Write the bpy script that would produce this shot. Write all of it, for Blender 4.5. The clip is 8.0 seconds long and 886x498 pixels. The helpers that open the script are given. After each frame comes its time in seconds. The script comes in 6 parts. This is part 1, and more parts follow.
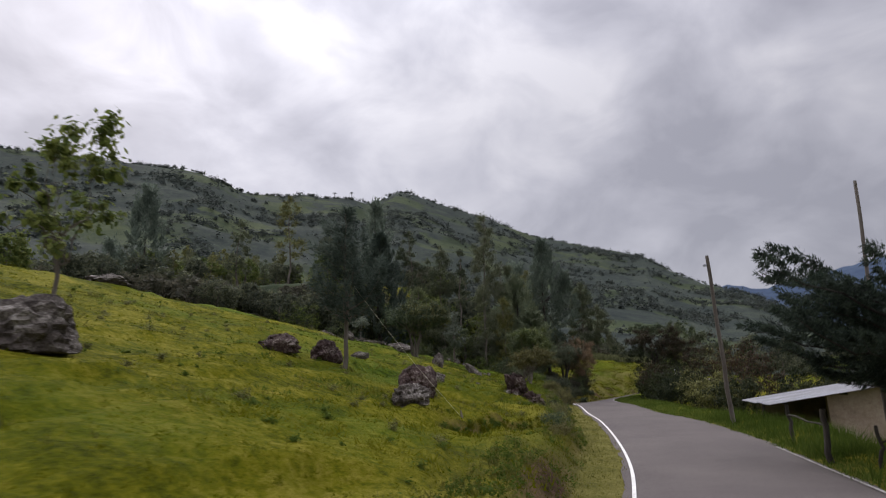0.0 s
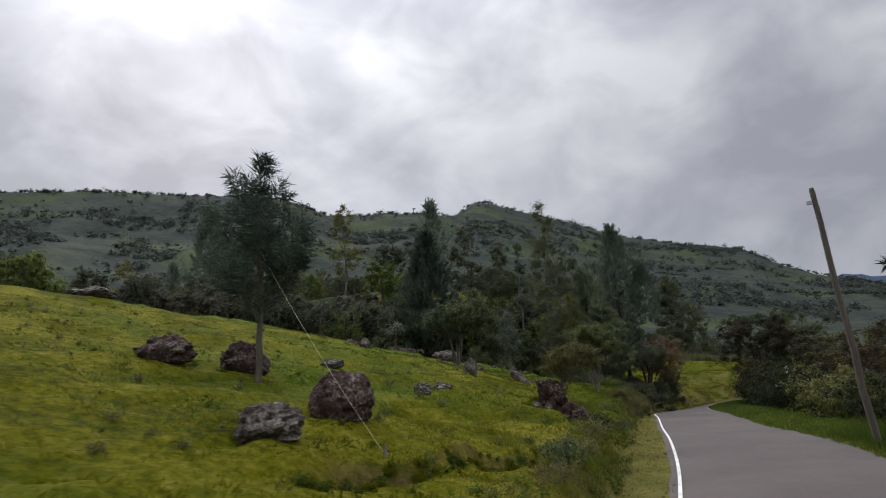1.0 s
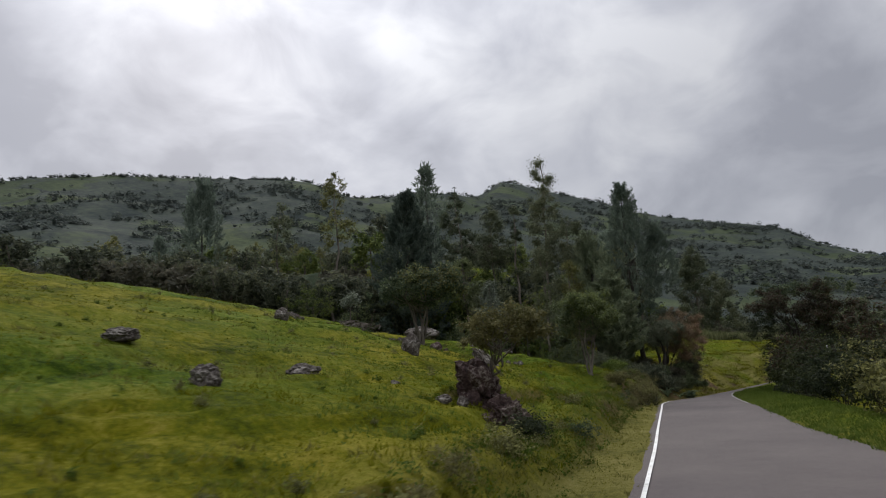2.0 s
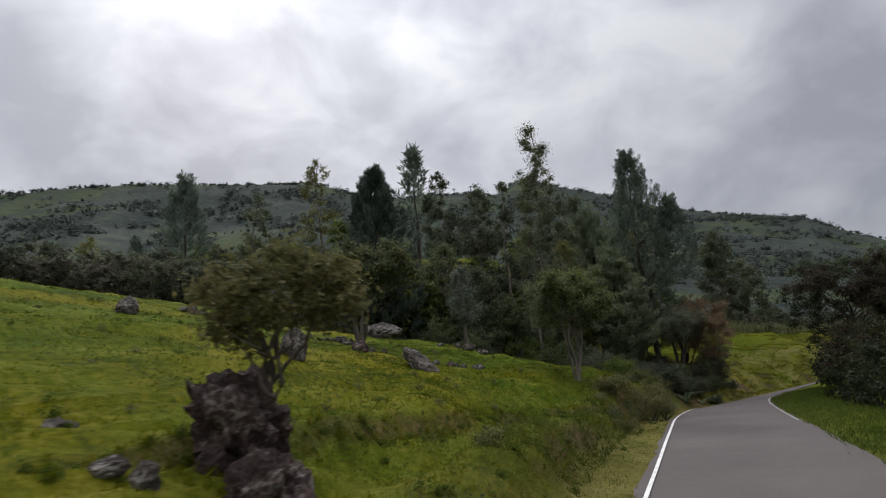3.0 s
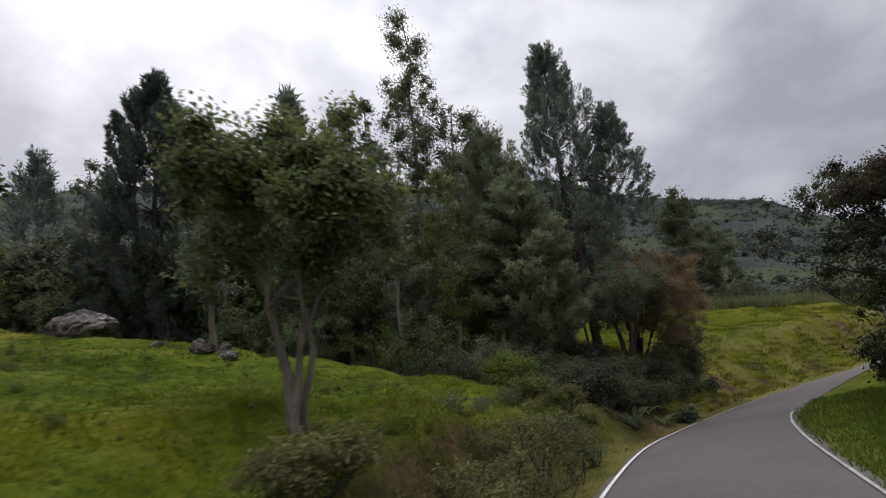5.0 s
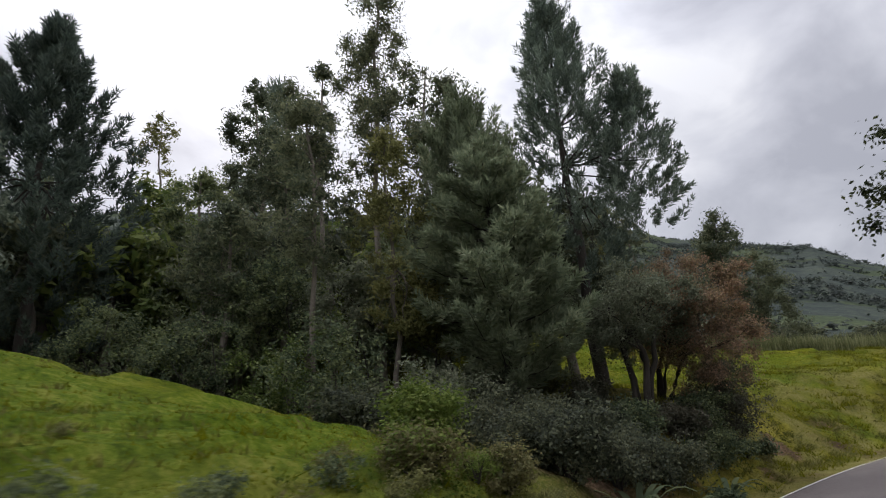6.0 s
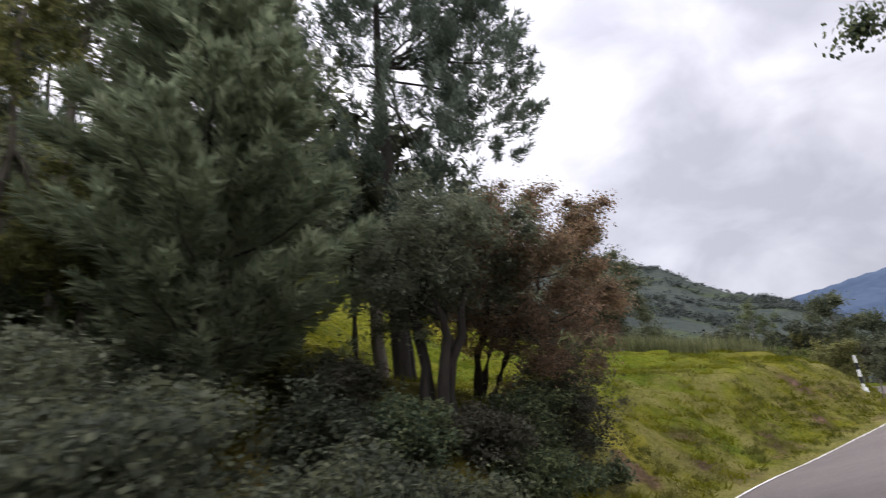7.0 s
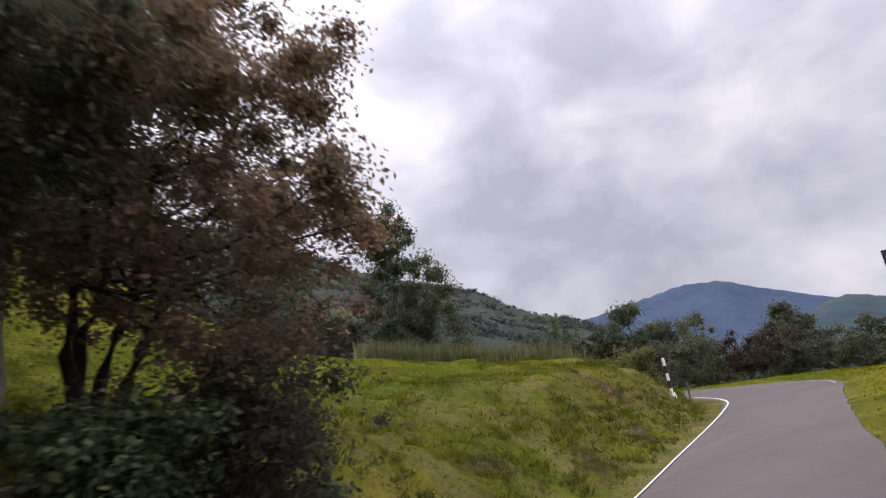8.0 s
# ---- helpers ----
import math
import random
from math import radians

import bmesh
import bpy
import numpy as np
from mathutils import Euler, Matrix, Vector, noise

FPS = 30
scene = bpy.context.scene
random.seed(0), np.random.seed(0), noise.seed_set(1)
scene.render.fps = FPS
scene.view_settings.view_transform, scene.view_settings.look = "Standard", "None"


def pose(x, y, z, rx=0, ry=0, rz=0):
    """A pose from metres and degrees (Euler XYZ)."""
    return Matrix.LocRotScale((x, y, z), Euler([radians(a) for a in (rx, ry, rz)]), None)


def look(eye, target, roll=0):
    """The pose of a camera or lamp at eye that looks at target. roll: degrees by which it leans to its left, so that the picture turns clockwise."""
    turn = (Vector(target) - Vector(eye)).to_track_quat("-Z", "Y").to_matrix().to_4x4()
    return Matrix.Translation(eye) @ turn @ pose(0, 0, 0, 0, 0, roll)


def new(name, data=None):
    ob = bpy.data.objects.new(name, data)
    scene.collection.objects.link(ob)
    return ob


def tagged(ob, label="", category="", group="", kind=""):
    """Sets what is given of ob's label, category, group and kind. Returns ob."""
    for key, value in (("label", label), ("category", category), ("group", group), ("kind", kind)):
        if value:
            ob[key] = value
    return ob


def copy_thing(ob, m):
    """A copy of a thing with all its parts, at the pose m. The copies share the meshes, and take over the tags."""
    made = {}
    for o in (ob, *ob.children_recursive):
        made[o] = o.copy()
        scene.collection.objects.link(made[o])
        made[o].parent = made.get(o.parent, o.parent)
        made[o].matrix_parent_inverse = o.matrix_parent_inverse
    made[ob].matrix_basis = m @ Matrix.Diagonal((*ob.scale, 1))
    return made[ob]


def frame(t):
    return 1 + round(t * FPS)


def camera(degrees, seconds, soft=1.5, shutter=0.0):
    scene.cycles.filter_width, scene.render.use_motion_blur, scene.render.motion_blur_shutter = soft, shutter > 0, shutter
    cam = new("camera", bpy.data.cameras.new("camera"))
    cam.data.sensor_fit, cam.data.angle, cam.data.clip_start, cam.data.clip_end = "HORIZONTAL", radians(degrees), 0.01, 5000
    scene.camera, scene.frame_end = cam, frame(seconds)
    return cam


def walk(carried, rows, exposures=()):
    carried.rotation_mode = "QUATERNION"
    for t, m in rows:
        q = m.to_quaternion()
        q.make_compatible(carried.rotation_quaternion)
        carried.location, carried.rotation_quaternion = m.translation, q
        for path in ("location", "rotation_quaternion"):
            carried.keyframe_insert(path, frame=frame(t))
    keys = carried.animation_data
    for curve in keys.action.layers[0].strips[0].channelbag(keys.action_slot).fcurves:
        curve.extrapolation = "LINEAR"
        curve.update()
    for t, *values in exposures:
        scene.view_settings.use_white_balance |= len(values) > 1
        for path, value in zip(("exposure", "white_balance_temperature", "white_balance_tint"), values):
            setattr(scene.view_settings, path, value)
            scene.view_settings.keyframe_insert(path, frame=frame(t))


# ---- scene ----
# ---- camera ----
cam = camera(74.55, 8.0, soft=1.0, shutter=0.2)
PATH = [
    (0, look((0.003, 0.001, 1.716), (-2.476, 9.428, 3.952), -1.93)),
    (0.5, look((0.578, 3.225, 1.626), (-2.174, 12.678, 3.375), -6.65)),
    (1, look((0.990, 6.535, 1.608), (-2.817, 15.438, 4.103), -4.06)),
    (1.5, look((1.288, 10.042, 1.593), (-2.757, 18.913, 3.821), -3.59)),
    (2, look((1.361, 13.845, 1.562), (-2.916, 22.606, 3.791), -3.90)),
    (3.5, look((0.702, 24.641, 1.704), (-3.935, 33.189, 4.033), -5.22)),
    (4, look((0.396, 28.275, 1.653), (-4.134, 36.830, 4.160), -5.72)),
    (4.5, look((0.091, 32.010, 1.702), (-4.329, 40.676, 4.017), -7.07)),
    (5, look((-0.152, 35.622, 1.776), (-4.261, 44.473, 3.962), -8.06)),
    (5.2, look((-0.239, 36.957, 1.784), (-4.279, 45.802, 4.122), -8.12)),
    (6.3, look((-0.774, 44.210, 1.547), (-5.389, 52.605, 4.416), -4.49)),
    (6.5, look((-0.797, 45.603, 1.523), (-5.140, 54.226, 4.128), -4.01)),
    (7, look((-0.984, 48.842, 1.499), (-3.576, 58.108, 4.224), -4.52)),
    (7.5, look((-0.951, 51.694, 1.519), (-1.299, 61.394, 3.926), -8.60)),
    (8, look((-0.350, 54.465, 1.402), (0.016, 64.064, 4.183), -7.67)),
]
EXPOSURES = [(0, 0.15, 6500, 13), (0.5, 0.08, 6500, 10), (1.5, 0.0, 6500, 8), (3.5, 0.0, 6500, 7), (5.0, 0.2, 6500, 8), (6.3, 0.58, 6500, 10), (7.0, 0.88, 6500, 13), (7.5, 0.8, 6500, 15), (8, 0.6, 6500, 17)]
walk(cam, PATH, EXPOSURES)

# ---- light: a bright overcast sky, the sun behind cloud ahead and to the west ----
SUN_AZ, SUN_EL = radians(-50), radians(34)
SUN_DIR = Vector((math.sin(SUN_AZ) * math.cos(SUN_EL), math.cos(SUN_AZ) * math.cos(SUN_EL), math.sin(SUN_EL)))
scene.view_settings.exposure = 0.0


def sky():
    world = bpy.data.worlds.new("overcast_sky")
    scene.world = world
    world.use_nodes = True
    n, l = world.node_tree.nodes, world.node_tree.links
    n.clear()
    out, bg = n.new("ShaderNodeOutputWorld"), n.new("ShaderNodeBackground")
    l.new(bg.outputs[0], out.inputs[0])
    tex = n.new("ShaderNodeTexSky")
    tex.sky_type, tex.sun_disc = "NISHITA", False
    tex.sun_elevation, tex.sun_rotation = SUN_EL, SUN_AZ
    dim = n.new("ShaderNodeVectorMath")
    dim.operation = "SCALE"
    dim.inputs["Scale"].default_value = 0.09
    l.new(tex.outputs[0], dim.inputs[0])
    tc, sep = n.new("ShaderNodeTexCoord"), n.new("ShaderNodeSeparateXYZ")
    l.new(tc.outputs["Generated"], sep.inputs[0])

    def m(op, a, b=None, c=None):
        k = n.new("ShaderNodeMath")
        k.operation = op
        for i, v in enumerate((a, b, c)):
            if v is None:
                continue
            if isinstance(v, (int, float)):
                k.inputs[i].default_value = v
            else:
                l.new(v, k.inputs[i])
        return k.outputs[0]

    # the cloud deck: lumps a little wider than high
    turn = n.new("ShaderNodeMapping")
    turn.inputs["Rotation"].default_value = (radians(12), radians(-20), radians(-35))
    turn.inputs["Scale"].default_value = (1.0, 1.0, 1.5)
    turn.inputs["Location"].default_value = (3.1, 1.7, 0.4)
    l.new(tc.outputs["Generated"], turn.inputs[0])

    def cloud(scale, detail, rough, warp):
        k = n.new("ShaderNodeTexNoise")
        k.inputs["Scale"].default_value, k.inputs["Detail"].default_value = scale, detail
        k.inputs["Roughness"].default_value, k.inputs["Distortion"].default_value = rough, warp
        l.new(turn.outputs[0], k.inputs["Vector"])
        return k.outputs[0]

    big, small = cloud(2.3, 4, 0.5, 0.3), cloud(5.5, 6, 0.52, 0.4)
    lumps = m("ADD", m("MULTIPLY", big, 0.6), m("MULTIPLY", small, 0.4))
    ramp = n.new("ShaderNodeValToRGB")
    e = ramp.color_ramp.elements
    e[0].position, e[0].color = 0.40, (0.45, 0.455, 0.52, 1)
    e[1].position, e[1].color = 0.60, (0.81, 0.81, 0.865, 1)
    mid = ramp.color_ramp.elements.new(0.5)
    mid.color = (0.61, 0.615, 0.685, 1)
    l.new(lumps, ramp.inputs[0])
    # the brighter part of the deck round the hidden sun
    dot = n.new("ShaderNodeVectorMath")
    dot.operation = "DOT_PRODUCT"
    dot.inputs[1].default_value = SUN_DIR
    l.new(tc.outputs["Generated"], dot.inputs[0])
    near = m("MAXIMUM", dot.outputs["Value"], 0.0)
    glow = m("ADD", m("MULTIPLY", m("POWER", near, 14.0), 0.26), m("MULTIPLY", m("POWER", near, 3.0), 0.06))
    patchy = m("MULTIPLY", glow, m("ADD", m("MULTIPLY", lumps, 2.6), -0.35))
    # an overcast deck is brightest overhead
    up = m("MAXIMUM", sep.outputs[2], 0.0)
    gain = m("ADD", m("ADD", 0.84, patchy), m("MULTIPLY", m("POWER", up, 5.0), 5.2))
    # side-on to the hidden sun the low cloud is greyer
    west = n.new("ShaderNodeVectorMath")
    west.operation = "DOT_PRODUCT"
    west.inputs[1].default_value = (math.sin(SUN_AZ), math.cos(SUN_AZ), 0)
    l.new(tc.outputs["Generated"], west.inputs[0])
    bend = m("SUBTRACT", west.outputs["Value"], 0.15)
    # the square also brightens unseen sky behind the camera, added fill for foliage
    gain = m("ADD", gain, m("ADD", m("MULTIPLY", m("MULTIPLY", bend, bend), 0.30), -0.17))
    mul = n.new("ShaderNodeVectorMath")
    mul.operation = "SCALE"
    l.new(ramp.outputs[0], mul.inputs[0])
    l.new(gain, mul.inputs["Scale"])
    mix = n.new("ShaderNodeMix")
    mix.data_type = "RGBA"
    mix.inputs["Factor"].default_value = 0.93
    l.new(dim.outputs[0], mix.inputs[6])
    l.new(mul.outputs[0], mix.inputs[7])
    l.new(mix.outputs[2], bg.inputs["Color"])
    bg.inputs["Strength"].default_value = 1.0


sky()
sun = new("sun", bpy.data.lights.new("sun", "SUN"))
sun.data.energy, sun.data.angle, sun.data.color = 1.1, radians(16), (1.0, 0.96, 0.88)
sun.matrix_world = look((0, 0, 60), Vector((0, 0, 60)) - SUN_DIR)

# ---- materials ----


def material(name, colours, scale=1.0, rough=0.85, bump=0.3, bump_scale=None, spec=0.3, metal=0.0, translucent=0.0, island=0.0, fine=6.0, stretch=(1, 1, 1), space="Object", spread=(0.3, 0.7)):
    """Two scales of noise drive a run of colours; island: how much each loose piece differs; translucent: light let through."""
    mt = bpy.data.materials.new(name)
    mt.use_nodes = True
    n, l = mt.node_tree.nodes, mt.node_tree.links
    b = n["Principled BSDF"]
    tc, mp = n.new("ShaderNodeTexCoord"), n.new("ShaderNodeMapping")
    mp.inputs["Scale"].default_value = stretch
    if space == "World":
        geo = n.new("ShaderNodeNewGeometry")
        l.new(geo.outputs["Position"], mp.inputs[0])
    else:
        l.new(tc.outputs["Object"], mp.inputs[0])

    def noise_at(s, d=5):
        k = n.new("ShaderNodeTexNoise")
        k.inputs["Scale"].default_value, k.inputs["Detail"].default_value = s, d
        k.inputs["Roughness"].default_value = 0.6
        l.new(mp.outputs[0], k.inputs["Vector"])
        return k.outputs[0]

    def m(op, a, c):
        k = n.new("ShaderNodeMath")
        k.operation = op
        for i, v in enumerate((a, c)):
            if isinstance(v, (int, float)):
                k.inputs[i].default_value = v
            else:
                l.new(v, k.inputs[i])
        return k.outputs[0]

    large, small = noise_at(scale, 3), noise_at(scale * fine, 4)
    f = m("ADD", m("MULTIPLY", large, 0.6), m("MULTIPLY", small, 0.4))
    if island:
        geo2 = n.new("ShaderNodeNewGeometry")
        oi = n.new("ShaderNodeObjectInfo")
        f = m("ADD", f, m("MULTIPLY", m("SUBTRACT", geo2.outputs["Random Per Island"], 0.5), island))
        f = m("ADD", f, m("MULTIPLY", m("SUBTRACT", oi.outputs["Random"], 0.5), island * 0.5))
    ramp = n.new("ShaderNodeValToRGB")
    r = ramp.color_ramp
    while len(r.elements) < len(colours):
        r.elements.new(0.5)
    for i, c in enumerate(colours):
        r.elements[i].position = spread[0] + (spread[1] - spread[0]) * i / max(1, len(colours) - 1)
        r.elements[i].color = (*c, 1)
    l.new(f, ramp.inputs[0])
    l.new(ramp.outputs[0], b.inputs["Base Color"])
    b.inputs["Roughness"].default_value, b.inputs["Metallic"].default_value = rough, metal
    b.inputs["Specular IOR Level"].default_value = spec
    if bump:
        k = n.new("ShaderNodeBump")
        k.inputs["Strength"].default_value, k.inputs["Distance"].default_value = bump, 0.05
        l.new(noise_at(bump_scale or scale * fine * 2, 6), k.inputs["Height"])
        l.new(k.outputs[0], b.inputs["Normal"])
    if translucent:
        tr, ms = n.new("ShaderNodeBsdfTranslucent"), n.new("ShaderNodeMixShader")
        l.new(ramp.outputs[0], tr.inputs[0])
        ms.inputs[0].default_value = translucent
        l.new(b.outputs[0], ms.inputs[1])
        l.new(tr.outputs[0], ms.inputs[2])
        l.new(ms.outputs[0], n["Material Output"].inputs[0])
    return mt


def leaf(name, *colours, t=0.48, scale=0.6, island=0.4, spec=0.2):
    return material(name, colours, scale=scale, rough=0.7, bump=0, spec=spec, translucent=t, island=island, fine=4, space="World")


BARK = material("grey_bark", [(0.05, 0.042, 0.033), (0.10, 0.085, 0.068), (0.19, 0.165, 0.135)], 2.0, 0.9, 0.7, 14, stretch=(1, 1, 0.25))
BARK_PALE = material("pale_bark", [(0.050, 0.041, 0.033), (0.118, 0.100, 0.080), (0.230, 0.200, 0.165)], 3.0, 0.85, 0.8, 16, stretch=(1, 1, 0.3), fine=5)
BARK_DARK = material("dark_bark", [(0.015, 0.012, 0.010), (0.029, 0.024, 0.019), (0.058, 0.049, 0.040)], 2.0, 0.9, 0.7, 14, stretch=(1, 1, 0.25))
WOOD_GREY = material("weathered_pole_wood", [(0.065, 0.054, 0.046), (0.115, 0.098, 0.084), (0.19, 0.168, 0.148)], 1.4, 0.85, 0.5, 20, stretch=(3, 3, 0.3))
LEAF_BROAD = leaf("broad_leaves", (0.045, 0.068, 0.018), (0.083, 0.113, 0.028), (0.150, 0.174, 0.045))
LEAF_OLIVE = leaf("olive_leaves", (0.070, 0.070, 0.025), (0.118, 0.122, 0.041), (0.203, 0.196, 0.070))
LEAF_CONIFER = leaf("conifer_needles", (0.066, 0.088, 0.068), (0.112, 0.142, 0.108), (0.180, 0.215, 0.165), t=0.52, island=0.28)
LEAF_GUM = leaf("gum_leaves", (0.047, 0.060, 0.034), (0.085, 0.100, 0.057), (0.155, 0.163, 0.090))
LEAF_BROWN = leaf("rusty_leaves", (0.104, 0.085, 0.051), (0.184, 0.140, 0.075), (0.312, 0.210, 0.114))
LEAF_SCRUB = leaf("far_scrub_leaves", (0.036, 0.045, 0.041), (0.055, 0.065, 0.056), (0.080, 0.091, 0.070), scale=0.03, island=0.3)
LEAF_FEATHER = leaf("feathery_green_needles", (0.125, 0.152, 0.092), (0.190, 0.222, 0.132), (0.280, 0.305, 0.190), t=0.55, island=0.28)
LEAF_RUSSET = leaf("russet_leaves", (0.130, 0.100, 0.068), (0.220, 0.145, 0.095), (0.330, 0.205, 0.130), t=0.55)
LEAF_DARK = leaf("dark_scrub_leaves", (0.041, 0.059, 0.032), (0.078, 0.100, 0.051), (0.159, 0.179, 0.080))
LEAF_HEDGE = leaf("dark_hedge_leaves", (0.017, 0.024, 0.012), (0.032, 0.041, 0.018), (0.060, 0.066, 0.026), island=0.35)
LEAF_RUST = leaf("dark_rusty_leaves", (0.026, 0.021, 0.015), (0.052, 0.036, 0.023), (0.088, 0.055, 0.034), island=0.35)
# lighter leaf copy: colour raised to make up for the thicket's deep shade
LEAF_THICKET_LIFTED = leaf("shade_lifted_thicket_leaves", (0.100, 0.115, 0.075), (0.165, 0.180, 0.115), (0.255, 0.265, 0.175), t=0.55, island=0.3)
LEAF_BRAMBLE = leaf("dark_bramble_leaves", (0.046, 0.046, 0.032), (0.070, 0.068, 0.046), (0.110, 0.100, 0.066), island=0.25)
LEAF_PINE = leaf("black_green_pine_needles", (0.014, 0.022, 0.016), (0.026, 0.038, 0.027), (0.050, 0.066, 0.045), island=0.3)
LEAF_SPRUCE = leaf("dark_spruce_needles", (0.034, 0.048, 0.039), (0.060, 0.080, 0.063), (0.105, 0.128, 0.100), island=0.28)
LEAF_FRESH = leaf("fresh_leaves", (0.06, 0.09, 0.015), (0.10, 0.14, 0.022), (0.17, 0.20, 0.05))
# darker copy of LEAF_DARK: shade of dense foliage put into the colour
LEAF_WOOD_SHADED = leaf("shade_dark_wood_leaves", (0.036, 0.043, 0.028), (0.066, 0.075, 0.046), (0.115, 0.122, 0.068))
LEAF_SILVER = leaf("silvery_leaves", (0.07, 0.085, 0.06), (0.13, 0.15, 0.11), (0.24, 0.26, 0.21))
LEAF_DRY = leaf("dry_scrub_leaves", (0.070, 0.068, 0.024), (0.120, 0.112, 0.042), (0.190, 0.165, 0.075), island=0.3)
GRASS = leaf("meadow_grass_blades", (0.064, 0.073, 0.003), (0.098, 0.103, 0.005), (0.148, 0.142, 0.014), t=0.5, scale=0.35, island=0.22, spec=0.03)
GRASS_DRY = leaf("dull_grass_blades", (0.057, 0.064, 0.008), (0.094, 0.094, 0.017), (0.155, 0.141, 0.047), t=0.5, scale=0.35, island=0.22)
LUSH = leaf("lush_grass_blades", (0.040, 0.066, 0.009), (0.066, 0.098, 0.016), (0.105, 0.135, 0.028), t=0.5, scale=0.35, island=0.25, spec=0.05)
REED = leaf("pale_reeds", (0.11, 0.12, 0.05), (0.19, 0.20, 0.09), (0.30, 0.30, 0.16))
ROCK = material("lichened_dark_rock", [(0.016, 0.009, 0.008), (0.040, 0.023, 0.020), (0.066, 0.043, 0.037), (0.19, 0.16, 0.14)], 2.6, 0.9, 1.0, 14, fine=8, spread=(0.38, 0.615))
ROCK_PALE = material("lichened_grey_rock", [(0.022, 0.017, 0.014), (0.052, 0.042, 0.035), (0.090, 0.077, 0.066), (0.23, 0.21, 0.185)], 3.2, 0.9, 1.0, 14, fine=8, spread=(0.36, 0.61))
ASPHALT = material("worn_grey_asphalt", [(0.066, 0.055, 0.051), (0.090, 0.075, 0.070), (0.116, 0.098, 0.090)], 0.45, 0.85, 0.35, 60, spec=0.35, fine=24)
PAINT_THIN = material("rubbed_road_paint", [(0.12, 0.11, 0.10), (0.30, 0.29, 0.27), (0.52, 0.51, 0.48)], 5.0, 0.75, 0.3, 40, fine=8)
PAINT = material("worn_white_road_paint", [(0.42, 0.41, 0.37), (0.68, 0.67, 0.63), (0.80, 0.79, 0.76)], 3.0, 0.7, 0.3, 40, fine=8)
METAL_ROOF = material("galvanised_corrugated_sheet", [(0.08, 0.076, 0.076), (0.20, 0.20, 0.21), (0.36, 0.36, 0.38)], 1.2, 0.5, 0.2, 8, spec=0.5, metal=0.3, fine=6, stretch=(0.5, 5, 1))
ADOBE = material("dusty_adobe_wall", [(0.16, 0.12, 0.09), (0.26, 0.20, 0.15), (0.34, 0.28, 0.22)], 1.5, 0.95, 0.5, 12)
WHITE_PAINT = material("white_painted_post", [(0.62, 0.62, 0.60), (0.76, 0.76, 0.74), (0.82, 0.82, 0.80)], 3.0, 0.6, 0.15, 20)
BLACK_PAINT = material("black_painted_post", [(0.012, 0.012, 0.013), (0.022, 0.022, 0.024), (0.04, 0.04, 0.042)], 3.0, 0.55, 0.15, 20)
STEEL = material("grey_steel", [(0.22, 0.23, 0.26), (0.32, 0.33, 0.36), (0.42, 0.43, 0.46)], 3.0, 0.5, 0.1, 20, spec=0.5, metal=0.3)
SIGN_BACK = material("dark_sign_back", [(0.020, 0.024, 0.034), (0.034, 0.040, 0.052), (0.055, 0.06, 0.075)], 2.0, 0.5, 0.1, 20, spec=0.5)
CABLE = material("pale_cable", [(0.28, 0.26, 0.16), (0.42, 0.40, 0.28), (0.5, 0.48, 0.36)], 4.0, 0.6, 0.0)
# the two far ranges: haze of distance is put into these base colours
SPUR = material("haze_grey_wooded_spur", [(0.034, 0.050, 0.060), (0.046, 0.065, 0.074), (0.062, 0.083, 0.086)], 0.006, 1.0, 0.0, spec=0.0, fine=7)
DISTANT = material("haze_blue_forest_slope", [(0.038, 0.056, 0.090), (0.052, 0.072, 0.110), (0.074, 0.098, 0.138)], 0.004, 1.0, 0.0, spec=0.0, fine=7)


